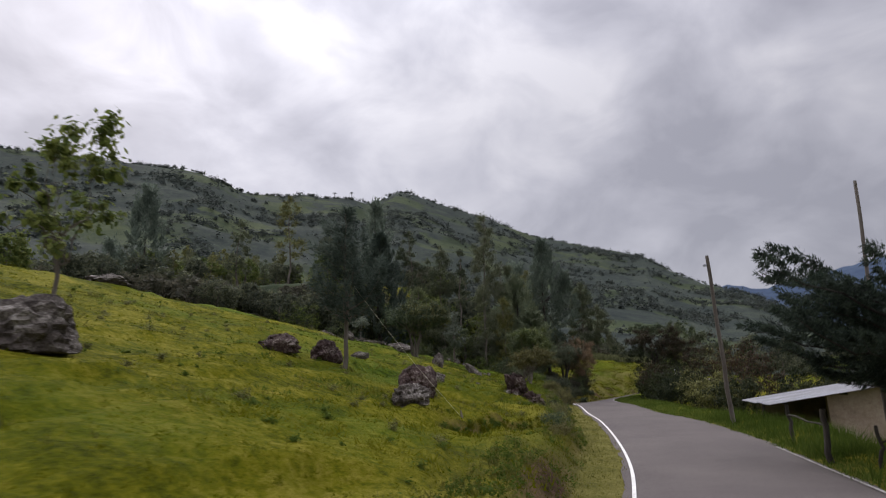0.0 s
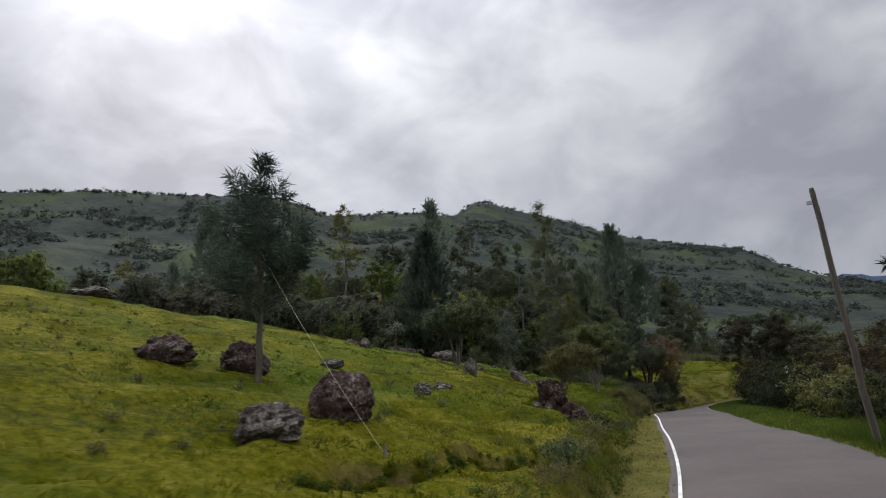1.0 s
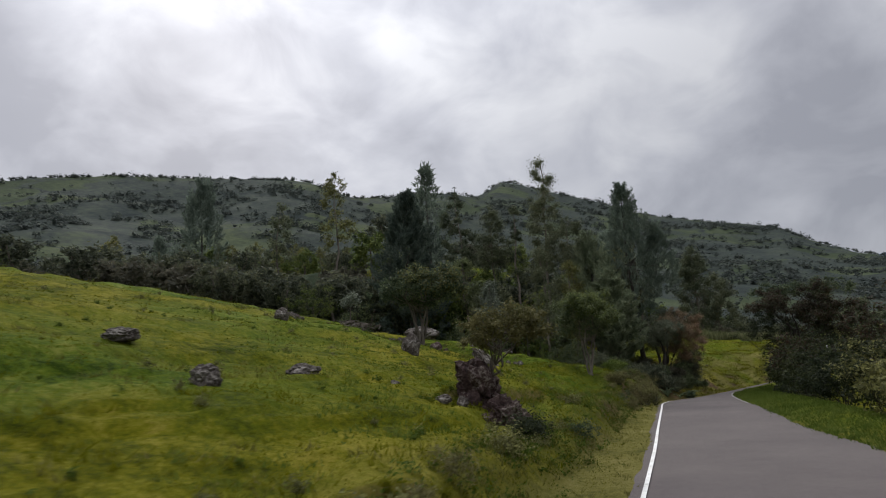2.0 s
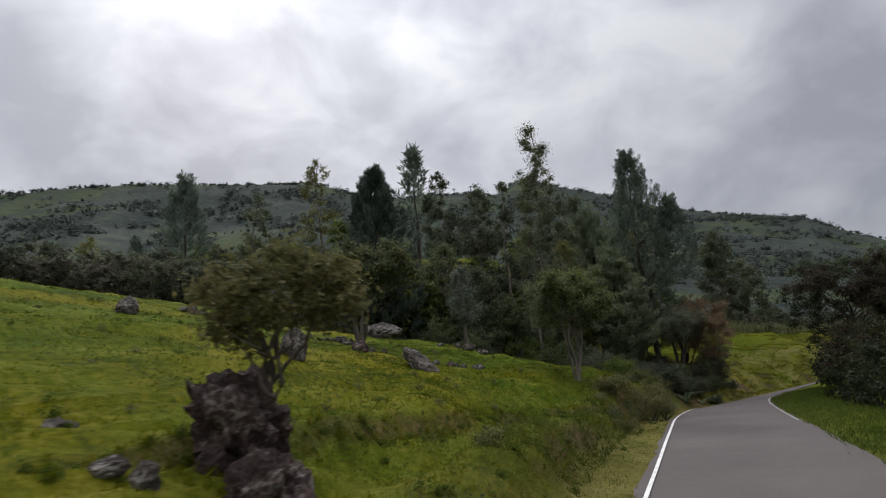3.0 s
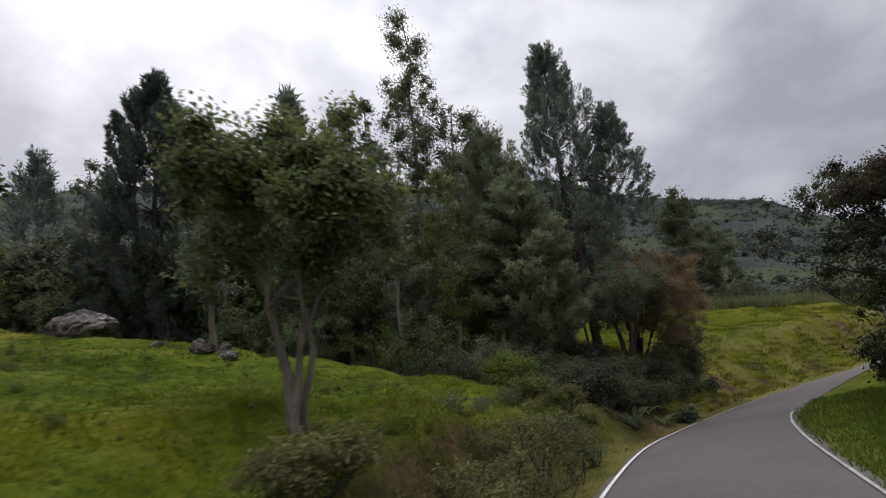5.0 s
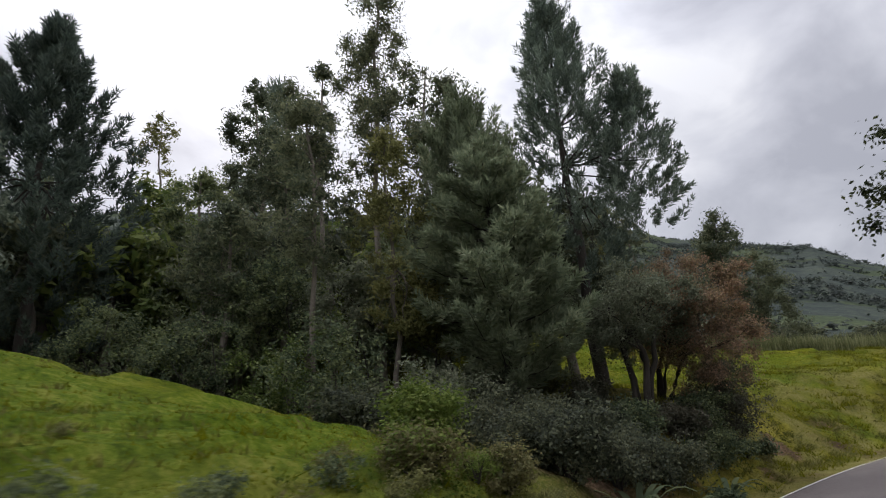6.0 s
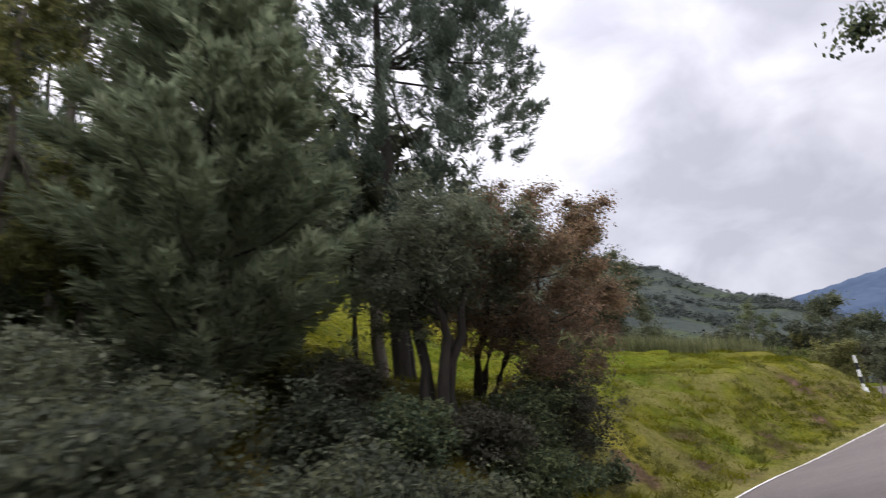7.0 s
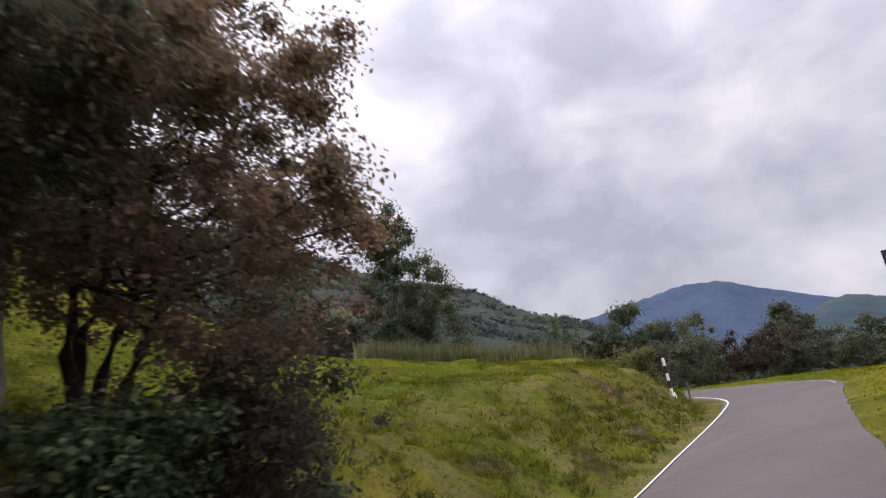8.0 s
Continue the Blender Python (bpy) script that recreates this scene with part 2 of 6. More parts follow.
def ground_material():
    """Meadow, scrubby slope, bare soil and dull verge, laid out by the ground's own zone attribute."""
    mt = bpy.data.materials.new("meadow_and_soil")
    mt.use_nodes = True
    n, l = mt.node_tree.nodes, mt.node_tree.links
    b = n["Principled BSDF"]
    b.inputs["Roughness"].default_value, b.inputs["Specular IOR Level"].default_value = 0.95, 0.03
    geo = n.new("ShaderNodeNewGeometry")

    def noise_at(s, d=5, rough=0.6):
        k = n.new("ShaderNodeTexNoise")
        k.inputs["Scale"].default_value, k.inputs["Detail"].default_value, k.inputs["Roughness"].default_value = s, d, rough
        l.new(geo.outputs["Position"], k.inputs["Vector"])
        return k.outputs[0]

    def ramp(f, *stops):
        k = n.new("ShaderNodeValToRGB")
        r = k.color_ramp
        while len(r.elements) < len(stops):
            r.elements.new(0.5)
        for i, (p, c) in enumerate(stops):
            r.elements[i].position, r.elements[i].color = p, (*c, 1)
        l.new(f, k.inputs[0])
        return k.outputs[0]

    def blend(f, a, c):
        k = n.new("ShaderNodeMix")
        k.data_type = "RGBA"
        l.new(f, k.inputs["Factor"])
        l.new(a, k.inputs[6])
        l.new(c, k.inputs[7])
        return k.outputs[2]

    def add(a, c, wa, wc):
        k = n.new("ShaderNodeMath")
        k.operation = "MULTIPLY_ADD"
        l.new(a, k.inputs[0])
        k.inputs[1].default_value = wa
        k2 = n.new("ShaderNodeMath")
        k2.operation = "MULTIPLY"
        l.new(c, k2.inputs[0])
        k2.inputs[1].default_value = wc
        l.new(k2.outputs[0], k.inputs[2])
        return k.outputs[0]

    def ramp_value(v, *stops):
        """A soft run of values along a length in metres, 0 to 80."""
        k = n.new("ShaderNodeMapRange")
        k.inputs["From Min"].default_value, k.inputs["From Max"].default_value = 0.0, 80.0
        l.new(v, k.inputs["Value"])
        return ramp(k.outputs[0], *[(a / 80.0, (c, c, c)) for a, c in stops])

    gold = ramp(add(noise_at(0.5, 5), noise_at(5.0, 8, 0.8), 0.4, 0.6), (0.39, (0.023, 0.031, 0.003)), (0.455, (0.062, 0.068, 0.004)), (0.52, (0.108, 0.106, 0.006)), (0.59, (0.172, 0.150, 0.022)))
    rich = ramp(add(noise_at(0.6, 5), noise_at(5.5, 8, 0.8), 0.4, 0.6), (0.39, (0.016, 0.031, 0.002)), (0.455, (0.042, 0.068, 0.005)), (0.52, (0.074, 0.102, 0.008)), (0.59, (0.130, 0.138, 0.024)))
    share = n.new("ShaderNodeMapRange")
    share.inputs["From Min"].default_value, share.inputs["From Max"].default_value = 0.48, 0.66
    # lusher turf in the middle of the pasture
    place = n.new("ShaderNodeSeparateXYZ")
    l.new(geo.outputs["Position"], place.inputs[0])
    lusher = ramp_value(place.outputs[1], (0.0, 0), (24.0, 0), (32.0, 1), (48.0, 1), (55.0, 0))
    l.new(add(noise_at(0.14, 4), lusher, 1.0, 0.11), share.inputs["Value"])
    meadow = blend(share.outputs[0], gold, rich)
    # mountain slope: haze of distance is put in as a blue-grey shift
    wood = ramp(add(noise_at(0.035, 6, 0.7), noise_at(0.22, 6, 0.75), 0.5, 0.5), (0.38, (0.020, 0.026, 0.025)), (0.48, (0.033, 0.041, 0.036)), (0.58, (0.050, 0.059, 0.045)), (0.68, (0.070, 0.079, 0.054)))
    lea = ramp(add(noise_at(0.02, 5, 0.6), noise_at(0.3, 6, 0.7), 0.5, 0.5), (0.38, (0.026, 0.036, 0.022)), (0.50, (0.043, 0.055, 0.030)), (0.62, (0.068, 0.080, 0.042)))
    # fields end at wandering hedgerows
    warp = n.new("ShaderNodeVectorMath")
    warp.operation = "MULTIPLY_ADD"
    wob = n.new("ShaderNodeTexNoise")
    wob.inputs["Scale"].default_value, wob.inputs["Detail"].default_value = 0.02, 4
    l.new(geo.outputs["Position"], wob.inputs["Vector"])
    l.new(wob.outputs["Color"], warp.inputs[0])
    warp.inputs[1].default_value = (60, 60, 60)
    l.new(geo.outputs["Position"], warp.inputs[2])

    def plots(feature, out):
        k = n.new("ShaderNodeTexVoronoi")
        k.feature = feature
        k.inputs["Scale"].default_value = 0.016
        l.new(warp.outputs[0], k.inputs["Vector"])
        return k.outputs[out]

    hue = n.new("ShaderNodeSeparateColor")
    l.new(plots("F1", "Color"), hue.inputs[0])
    open_share = n.new("ShaderNodeMapRange")
    open_share.inputs["From Min"].default_value, open_share.inputs["From Max"].default_value = 0.56, 0.64
    l.new(add(hue.outputs[0], noise_at(0.012, 5, 0.7), 0.45, 0.65), open_share.inputs["Value"])
    hedge = n.new("ShaderNodeMapRange")
    hedge.inputs["From Min"].default_value, hedge.inputs["From Max"].default_value = 0.03, 0.07
    l.new(plots("DISTANCE_TO_EDGE", "Distance"), hedge.inputs["Value"])
    clear = n.new("ShaderNodeMath")
    clear.operation = "MULTIPLY"
    l.new(open_share.outputs[0], clear.inputs[0])
    l.new(hedge.outputs[0], clear.inputs[1])
    slope = blend(clear.outputs[0], wood, lea)
    soil = ramp(add(noise_at(1.6, 5), noise_at(11.0, 6, 0.75), 0.5, 0.5), (0.38, (0.026, 0.017, 0.011)), (0.50, (0.070, 0.044, 0.029)), (0.60, (0.15, 0.092, 0.066)))
    verge = ramp(add(noise_at(0.9, 5), noise_at(9.0, 6, 0.75), 0.45, 0.55), (0.36, (0.052, 0.052, 0.014)), (0.47, (0.105, 0.100, 0.026)), (0.55, (0.138, 0.124, 0.036)), (0.66, (0.168, 0.146, 0.062)))
    at = n.new("ShaderNodeAttribute")
    at.attribute_name = "zone"
    sep = n.new("ShaderNodeSeparateColor")
    l.new(at.outputs["Color"], sep.inputs[0])
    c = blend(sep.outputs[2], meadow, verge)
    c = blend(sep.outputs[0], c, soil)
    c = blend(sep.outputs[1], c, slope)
    l.new(c, b.inputs["Base Color"])
    k = n.new("ShaderNodeBump")
    k.inputs["Strength"].default_value, k.inputs["Distance"].default_value = 0.9, 0.16
    l.new(add(noise_at(2.2, 6, 0.7), noise_at(14, 5, 0.7), 0.6, 0.4), k.inputs["Height"])
    l.new(k.outputs[0], b.inputs["Normal"])
    return mt


GROUND = ground_material()

# ---- mesh helpers ----

def mesh_of(name, verts, faces, mat, smooth=False):
    """A mesh from arrays: verts (n, 3), faces (m, 3 or 4)."""
    verts, faces = np.asarray(verts, np.float32), np.asarray(faces, np.int32)
    me = bpy.data.meshes.new(name)
    k = faces.shape[1]
    me.vertices.add(len(verts))
    me.vertices.foreach_set("co", verts.ravel())
    me.loops.add(faces.size)
    me.loops.foreach_set("vertex_index", faces.ravel())
    me.polygons.add(len(faces))
    me.polygons.foreach_set("loop_start", np.arange(len(faces), dtype=np.int32) * k)
    me.polygons.foreach_set("loop_total", np.full(len(faces), k, np.int32))
    me.polygons.foreach_set("use_smooth", np.full(len(faces), smooth))
    me.materials.append(mat)
    me.update(calc_edges=True)
    return me


def part(name, me, parent=None, label="", at=None):
    """Links a mesh (or a bmesh with its material) as one object, under a thing or part."""
    ob = new(name, me)
    if parent is not None:
        ob.parent = parent
    if at is not None:
        ob.location = at
    if label:
        ob["label"] = label
    return ob


def thing(name, at, label, category, group="", kind=""):
    ob = new(name)
    ob.empty_display_size = 0.2
    ob.location = at
    return tagged(ob, label, category, group, kind)


def from_bm(name, bm, mat, smooth=False):
    me = bpy.data.meshes.new(name)
    bm.normal_update()
    bm.to_mesh(me)
    bm.free()
    me.materials.append(mat)
    if smooth:
        me.polygons.foreach_set("use_smooth", np.full(len(me.polygons), True))
    return me


def joined(pieces):
    """Several (verts, faces) as one pair."""
    vs, fs, k = [], [], 0
    for v, f in pieces:
        vs.append(v)
        fs.append(np.asarray(f) + k)
        k += len(v)
    return np.concatenate(vs), np.concatenate(fs)


def tube(points, radii, sides=7, cap=True):
    """A tapered tube through points, with a closed tip."""
    p, r = np.asarray(points, float), np.asarray(radii, float)
    d = np.gradient(p, axis=0)
    d /= np.linalg.norm(d, axis=1, keepdims=True) + 1e-9
    ref = np.where(np.abs(d[:, 2:3]) > 0.9, np.array([[1.0, 0, 0]]), np.array([[0, 0, 1.0]]))
    a = np.cross(d, ref)
    a /= np.linalg.norm(a, axis=1, keepdims=True)
    b = np.cross(d, a)
    ang = np.linspace(0, 2 * np.pi, sides, endpoint=False)
    ring = p[:, None] + r[:, None, None] * (a[:, None] * np.cos(ang)[None, :, None] + b[:, None] * np.sin(ang)[None, :, None])
    v = ring.reshape(-1, 3)
    i, j = np.meshgrid(np.arange(len(p) - 1), np.arange(sides), indexing="ij")
    f = np.stack([i * sides + j, i * sides + (j + 1) % sides, (i + 1) * sides + (j + 1) % sides, (i + 1) * sides + j], -1).reshape(-1, 4)
    return v, f


def box(x0, y0, z0, x1, y1, z1):
    v = np.array([(x, y, z) for x in (x0, x1) for y in (y0, y1) for z in (z0, z1)], float)
    f = np.array([(0, 1, 3, 2), (4, 6, 7, 5), (0, 4, 5, 1), (2, 3, 7, 6), (0, 2, 6, 4), (1, 5, 7, 3)])
    return v, f


def bevelled(x0, y0, z0, x1, y1, z1, r=0.01):
    """A box with chamfered edges, as a bmesh."""
    bm = bmesh.new()
    bmesh.ops.create_cube(bm, size=1, matrix=Matrix.Translation(((x0 + x1) / 2, (y0 + y1) / 2, (z0 + z1) / 2)) @ Matrix.Diagonal((x1 - x0, y1 - y0, z1 - z0, 1)))
    bmesh.ops.bevel(bm, geom=bm.edges[:], offset=r, segments=2, affect="EDGES")
    return bm


def unit(v):
    return v / (np.linalg.norm(v, axis=-1, keepdims=True) + 1e-9)


def leaves(g, centres, radii, count, size, aspect=0.5, lift=0.2, along=0.0, flat=0.8, coarse=False):
    """Small pointed leaves scattered in soft-edged clumps: lift tilts their faces skyward, along lays their length upward and outward (needles); coarse: three-cornered, for far trees."""
    centres, radii = np.asarray(centres, float), np.asarray(radii, float)
    w = radii**2
    k = g.choice(len(centres), count, p=w / w.sum())
    d = unit(g.normal(size=(count, 3)))
    rr = radii[k] * np.minimum(np.abs(g.normal(size=count)) * 0.54 + 0.14, 1.2)
    p = centres[k] + d * rr[:, None] * np.array([1, 1, flat])
    nrm = unit(d * 0.6 + g.normal(size=(count, 3)) * 0.5 + np.array([0, 0, lift * 1.5]))
    t = g.normal(size=(count, 3))
    if along:
        t = t * (1 - along) + (d * 0.45 + np.array([0, 0, 0.9])) * along * 1.6
    t = unit(t - nrm * (t * nrm).sum(1, keepdims=True))
    s = np.cross(nrm, t)
    ln = size * (0.6 + 0.8 * g.random(count))[:, None]
    if coarse:
        v = np.stack([p - t * ln * 0.4 - s * ln * aspect * 0.5, p - t * ln * 0.4 + s * ln * aspect * 0.5, p + t * ln * 0.6], 1).reshape(-1, 3)
        return v, np.arange(count * 3).reshape(-1, 3)
    v = np.stack([p - t * ln * 0.5, p + s * ln * aspect * 0.5, p + t * ln * 0.5, p - s * ln * aspect * 0.5], 1).reshape(-1, 3)
    return v, np.arange(count * 4).reshape(-1, 4)


def spikes(g, centres, axes, radius, length, count, size, aspect=0.12, sag=0.0):
    """Needles set round tapering spikes: each spike starts at a centre and runs along its axis; sag lets the needles hang."""
    centres, axes = np.asarray(centres, float), unit(np.asarray(axes, float))
    k = g.integers(len(centres), size=count)
    u = g.random(count)
    ax = axes[k]
    rad = g.normal(size=(count, 3))
    rad = unit(rad - ax * (rad * ax).sum(1, keepdims=True))
    own = (0.6 + 0.8 * g.random(len(centres)))[k] * (0.75 + 0.6 * np.clip(ax[:, 2], 0, 1)**2)
    p = centres[k] + ax * (length * own * (u - 0.15))[:, None] + rad * (radius * own * (1.0 - 0.75 * u) * g.random(count)**0.5)[:, None]
    t = unit(ax * 0.75 + rad * 0.6 + g.normal(size=(count, 3)) * 0.15 - np.array([0, 0, sag]))
    s = unit(np.cross(t, g.normal(size=(count, 3))))
    ln = size * (0.6 + 0.8 * g.random(count))[:, None]
    v = np.stack([p - s * ln * aspect * 0.5, p + s * ln * aspect * 0.5, p + t * ln], 1).reshape(-1, 3)
    return v, np.arange(count * 3).reshape(-1, 3)


def leaf_mesh(name, mat, *args):
    """A mesh of leaves."""
    return mesh_of(name, *leaves(*args), mat)


def wander(g, a, b, n=6, bend=0.12):
    """A crooked line from a to b."""
    a, b = np.asarray(a, float), np.asarray(b, float)
    s = np.linspace(0, 1, n)[:, None]
    off = np.cumsum(g.normal(size=(n, 3)), 0) * bend * np.linalg.norm(b - a) / n
    off -= off[0] + (off[-1] - off[0]) * s
    return a + (b - a) * s + off


def crown_clumps(g, centre, radii, n, clump, hollow=0.45):
    """Clump centres in an uneven ellipsoid, fuller near its skin."""
    d = unit(g.normal(size=(n, 3)))
    lump = 1 + 0.32 * np.sin(d[:, 0] * 5 + g.random() * 6) * np.cos(d[:, 1] * 4 + d[:, 2] * 3 + g.random() * 6)
    rr = (hollow + (1 - hollow) * g.random(n) ** 0.6) * lump
    c = np.asarray(centre) + d * rr[:, None] * np.asarray(radii)
    return c, clump * (0.6 + 0.7 * g.random(n))

# ---- the lie of the land ----
# stations of the road: left edge x, y, right edge x, y, heights of both edges
ROAD = np.array([
    (-0.9, -30, 3.0, -30, 0.2, 0.2), (-0.5, -12, 3.4, -12, 0.1, 0.1), (-0.15, 0, 3.8, 0, 0.0, 0.0), (0.1, 7, 3.88, 7, -0.09, -0.09), (0.31, 13, 3.97, 13, -0.12, -0.12), (0.12, 19, 3.95, 19, -0.10, -0.10),
    (-0.36, 25, 3.25, 25, 0.0, 0.0), (-1.0, 31, 2.3, 31, -0.02, -0.02), (-1.6, 37, 1.5, 37, 0.06, 0.08), (-2.25, 43, 1.0, 43, -0.08, -0.03), (-2.5, 49, 0.62, 49, -0.27, -0.12),
    (-2.1, 53, 0.75, 52.4, -0.42, -0.10), (-1.4, 56.0, 1.75, 55.2, -0.48, 0.04), (0.0, 60.0, 3.2, 58.7, -0.45, 0.22), (1.41, 63.0, 4.5, 61.35, -0.39, 0.33), (3.15, 66.0, 6.14, 64.2, -0.31, 0.46),
    (5.06, 69.0, 8.0, 67.1, -0.12, 0.62), (7.07, 72.0, 10.0, 70.1, 0.12, 0.76), (9.09, 75.0, 12.0, 73.1, 0.42, 0.92), (10.4, 77.4, 13.6, 76.4, 0.66, 0.98), (10.5, 80.0, 14.1, 80.4, 0.85, 1.05), (9.3, 83.2, 12.8, 85.0, 1.0, 1.15), (7.0, 87.5, 10.2, 90.0, 1.1, 1.2), (2.0, 93.0, 4.5, 96.0, 1.1, 1.2)])


def smooth_line(a, steps=8):
    """Catmull-Rom through rows."""
    p = np.vstack([2 * a[0] - a[1], a, 2 * a[-1] - a[-2]])
    t = np.linspace(0, 1, steps, endpoint=False)[:, None]
    out = []
    for i in range(1, len(p) - 2):
        q0, q1, q2, q3 = p[i - 1], p[i], p[i + 1], p[i + 2]
        out.append(0.5 * (2 * q1 + (q2 - q0) * t + (2 * q0 - 5 * q1 + 4 * q2 - q3) * t**2 + (3 * q1 - q0 - 3 * q2 + q3) * t**3))
    return np.vstack([*out, a[-1:]])


WAY = smooth_line(ROAD)
MIDL, ACROSS = (WAY[:, 0:2] + WAY[:, 2:4]) / 2, WAY[:, 2:4] - WAY[:, 0:2]
HALF = np.linalg.norm(ACROSS, axis=1) / 2
ACROSS = ACROSS / (2 * HALF[:, None])

# skyline of the near range: bearing and height angle in degrees, and how far it stands
RIDGE_AZ = np.array([-120, -90, -75, -65.5, -60.5, -55.9, -49.8, -44.8, -39.6, -37.4, -35.6, -34.2, -30.7, -28.6, -26.5, -24.2, -21.6, -21.1, -20.4, -19.4, -18.0, -16.0, -11.4, -9.9, -6, -2.2, 4.6, 7.3, 9.7, 11.5, 13.5, 17, 22, 30, 45, 90, 120])
RIDGE_EL = np.array([10, 12, 15, 17.5, 18.6, 19.3, 19.6, 19.8, 19.9, 19.5, 18.7, 18.2, 18.1, 18.5, 18.13, 18.2, 17.55, 17.65, 18.25, 18.7, 18.6, 17.85, 16.2, 15.7, 13.95, 12.9, 11.1, 9.2, 8.0, 7.4, 6.6, 4.6, 2.6, 1.6, 1.2, 1.2, 1.2])
RIDGE_R = np.array([(-120, 600), (-60, 620), (-38, 650), (-24, 720), (-18, 850), (4, 950), (13, 620), (30, 600), (120, 600)])


def waves(x, y, s, seed):
    """Smooth uneven swells, about -1 to 1, of about s metres."""
    g = np.random.default_rng(seed)
    out = np.zeros_like(x)
    for k in range(7):
        a, f = g.random() * 2 * np.pi, (0.6 + 0.25 * k) * 2 * np.pi / s
        out += np.sin((x * np.cos(a) + y * np.sin(a)) * f + g.random() * 6.28 + 0.8 * np.sin((x * np.sin(a) - y * np.cos(a)) * f * 0.6 + g.random() * 6.28)) / (1 + 0.35 * k)
    return out / 3.2


def softplus(v, w):
    return w * np.logaddexp(0, v / w)


def sstep(v, a, b):
    t = np.clip((v - a) / (b - a), 0, 1)
    return t * t * (3 - 2 * t)


def land(x, y, zones=False):
    """Height of the ground, and the zones of its cover."""
    x, y = np.asarray(x, float), np.asarray(y, float)
    shape = x.shape
    x, y = x.ravel(), y.ravel()
    near = np.full(len(x), 1e9)
    idx = np.zeros(len(x), int)
    for i in range(0, len(x), 20000):
        d2 = (x[i:i + 20000, None] - MIDL[None, :, 0])**2 + (y[i:i + 20000, None] - MIDL[None, :, 1])**2
        idx[i:i + 20000] = d2.argmin(1)
    rel = np.stack([x, y], 1) - MIDL[idx]
    lat = (rel * ACROSS[idx]).sum(1)
    along = np.abs(rel[:, 0] * -ACROSS[idx, 1] + rel[:, 1] * ACROSS[idx, 0])
    out = np.maximum(np.abs(lat) - HALF[idx], np.where(along > 3, along, -9))
    zr = WAY[idx, 4] + (WAY[idx, 5] - WAY[idx, 4]) * np.clip((lat / HALF[idx] + 1) / 2, 0, 1)
    left = lat < 0
    # the pasture on the left, its crest, and the second field beyond the bend
    u = -x
    u = np.where(u > 24, 24 + 6 * (1 - np.exp(-(u - 24) / 6)), u)
    hill = -0.02 + 0.29 * u + 0.10 * waves(x, y, 9, 3) + 0.06 * waves(x, y, 2.6, 4) + 0.045 * waves(x * 1.6, y * 0.6, 1.1, 24) + 0.03 * waves(x, y, 1.5, 26) + 0.13 * sstep(waves(x * 1.3, y * 0.4, 4.2, 28), 0.1, 0.24) + 0.08 * sstep(waves(x * 1.5, y * 0.5, 2.2, 29), 0.25, 0.38) + 0.25 * waves(x, y, 30, 5) * sstep(u, 4, 14)
    crest = np.interp(x, [-40, -28, -25, -15, -12, -8, -5, 0], [40, 39, 43, 46.6, 47.8, 48.5, 49.5, 49.5])
    hill = hill - 0.55 * np.exp(-(((x + 18) / 8)**2 + ((y - 40) / 4.5)**2)) - 0.15 * np.exp(-(((x + 9) / 4)**2 + ((y - 37) / 4)**2))
    hill = hill + 0.32 * np.exp(-(((x + 4.9) / 1.5)**2 + ((y - 41.2) / 2.2)**2))
    hill = hill - 0.30 * softplus(y - crest, 1.5)
    hill = np.maximum(hill, -1.5)
    ye = 81 - softplus(81 - y, 2.0)
    field = 0.1 + 0.185 * (ye - 60) - 0.13 * np.clip(x, -40, 30) + 0.10 * waves(x, y, 8, 6) + 0.06 * waves(x, y, 2.7, 7) + 0.07 * waves(x * 0.6, y * 1.4, 1.3, 25) + 0.035 * waves(x, y, 0.7, 64) + 0.14 * sstep(waves(x * 0.35, y, 3.6, 27), 0.0, 0.15) + 0.10 * sstep(waves(x * 0.5, y * 1.3, 2.1, 65), 0.1, 0.22) - 0.08 * softplus(y - 84, 2)
    field = field + 0.42 * softplus(-np.clip(x, -26, 40) - 6.5, 1.5) * sstep(y, 59, 66)
    mound = 1.5 * np.exp(-(((x + 5.0) / 3.0)**2 + ((y - 58.5) / 4.5)**2))
    tl = np.logaddexp(hill * 3, field * 3) / 3 + mound
    tl = np.where(y > 84, np.minimum(tl, field + 0.6), tl)
    dip = sstep(y, 46, 58)
    tr = zr + 0.12 + 0.05 * waves(x, y, 4, 8) - (1 - dip) * 0.36 * np.clip(out - 1.7, 0, 9) - dip * 0.03 * np.clip(out - 8, 0, 60)
    # verge, cut bank
    w = np.where(y < 46, 0.95, np.interp(y, [46, 54, 62, 75], [0.75, 0.3, 0.45, 0.5])) + 0.22 * waves(x, y, 5.0, 9)
    bw = np.interp(y, [0, 40, 50, 56, 60, 66, 74], [0.42, 0.6, 1.0, 1.4, 2.6, 3.6, 3.4])
    k = sstep(out, w, w + bw)
    vz = zr - 0.02 + 0.05 * np.clip(out, 0, 2) + 0.02 * waves(x, y, 1.3, 10)
    ledge = 0.22 * np.exp(-((out - w - bw - 0.35) / 0.45)**2) * sstep(waves(x, y, 7, 11), -0.2, 0.5) * (y < 50)
    terrace = -0.35 * np.exp(-((out - w - bw - 1.1) / 0.7)**2) * sstep(y, 24, 30) * (1 - sstep(y, 40, 46))
    # two dug scarps in the pasture's foot
    s1 = np.interp(y, [13, 16, 17.5, 19.5], [3.6, 2.95, 2.4, 1.3]) + 0.16 * waves(x, y, 2.3, 51)
    s2 = np.interp(y, [24, 29, 31, 33.5, 35.5, 37.2], [3.8, 3.4, 3.15, 2.9, 2.5, 1.6]) + 0.16 * waves(x, y, 2.3, 52)
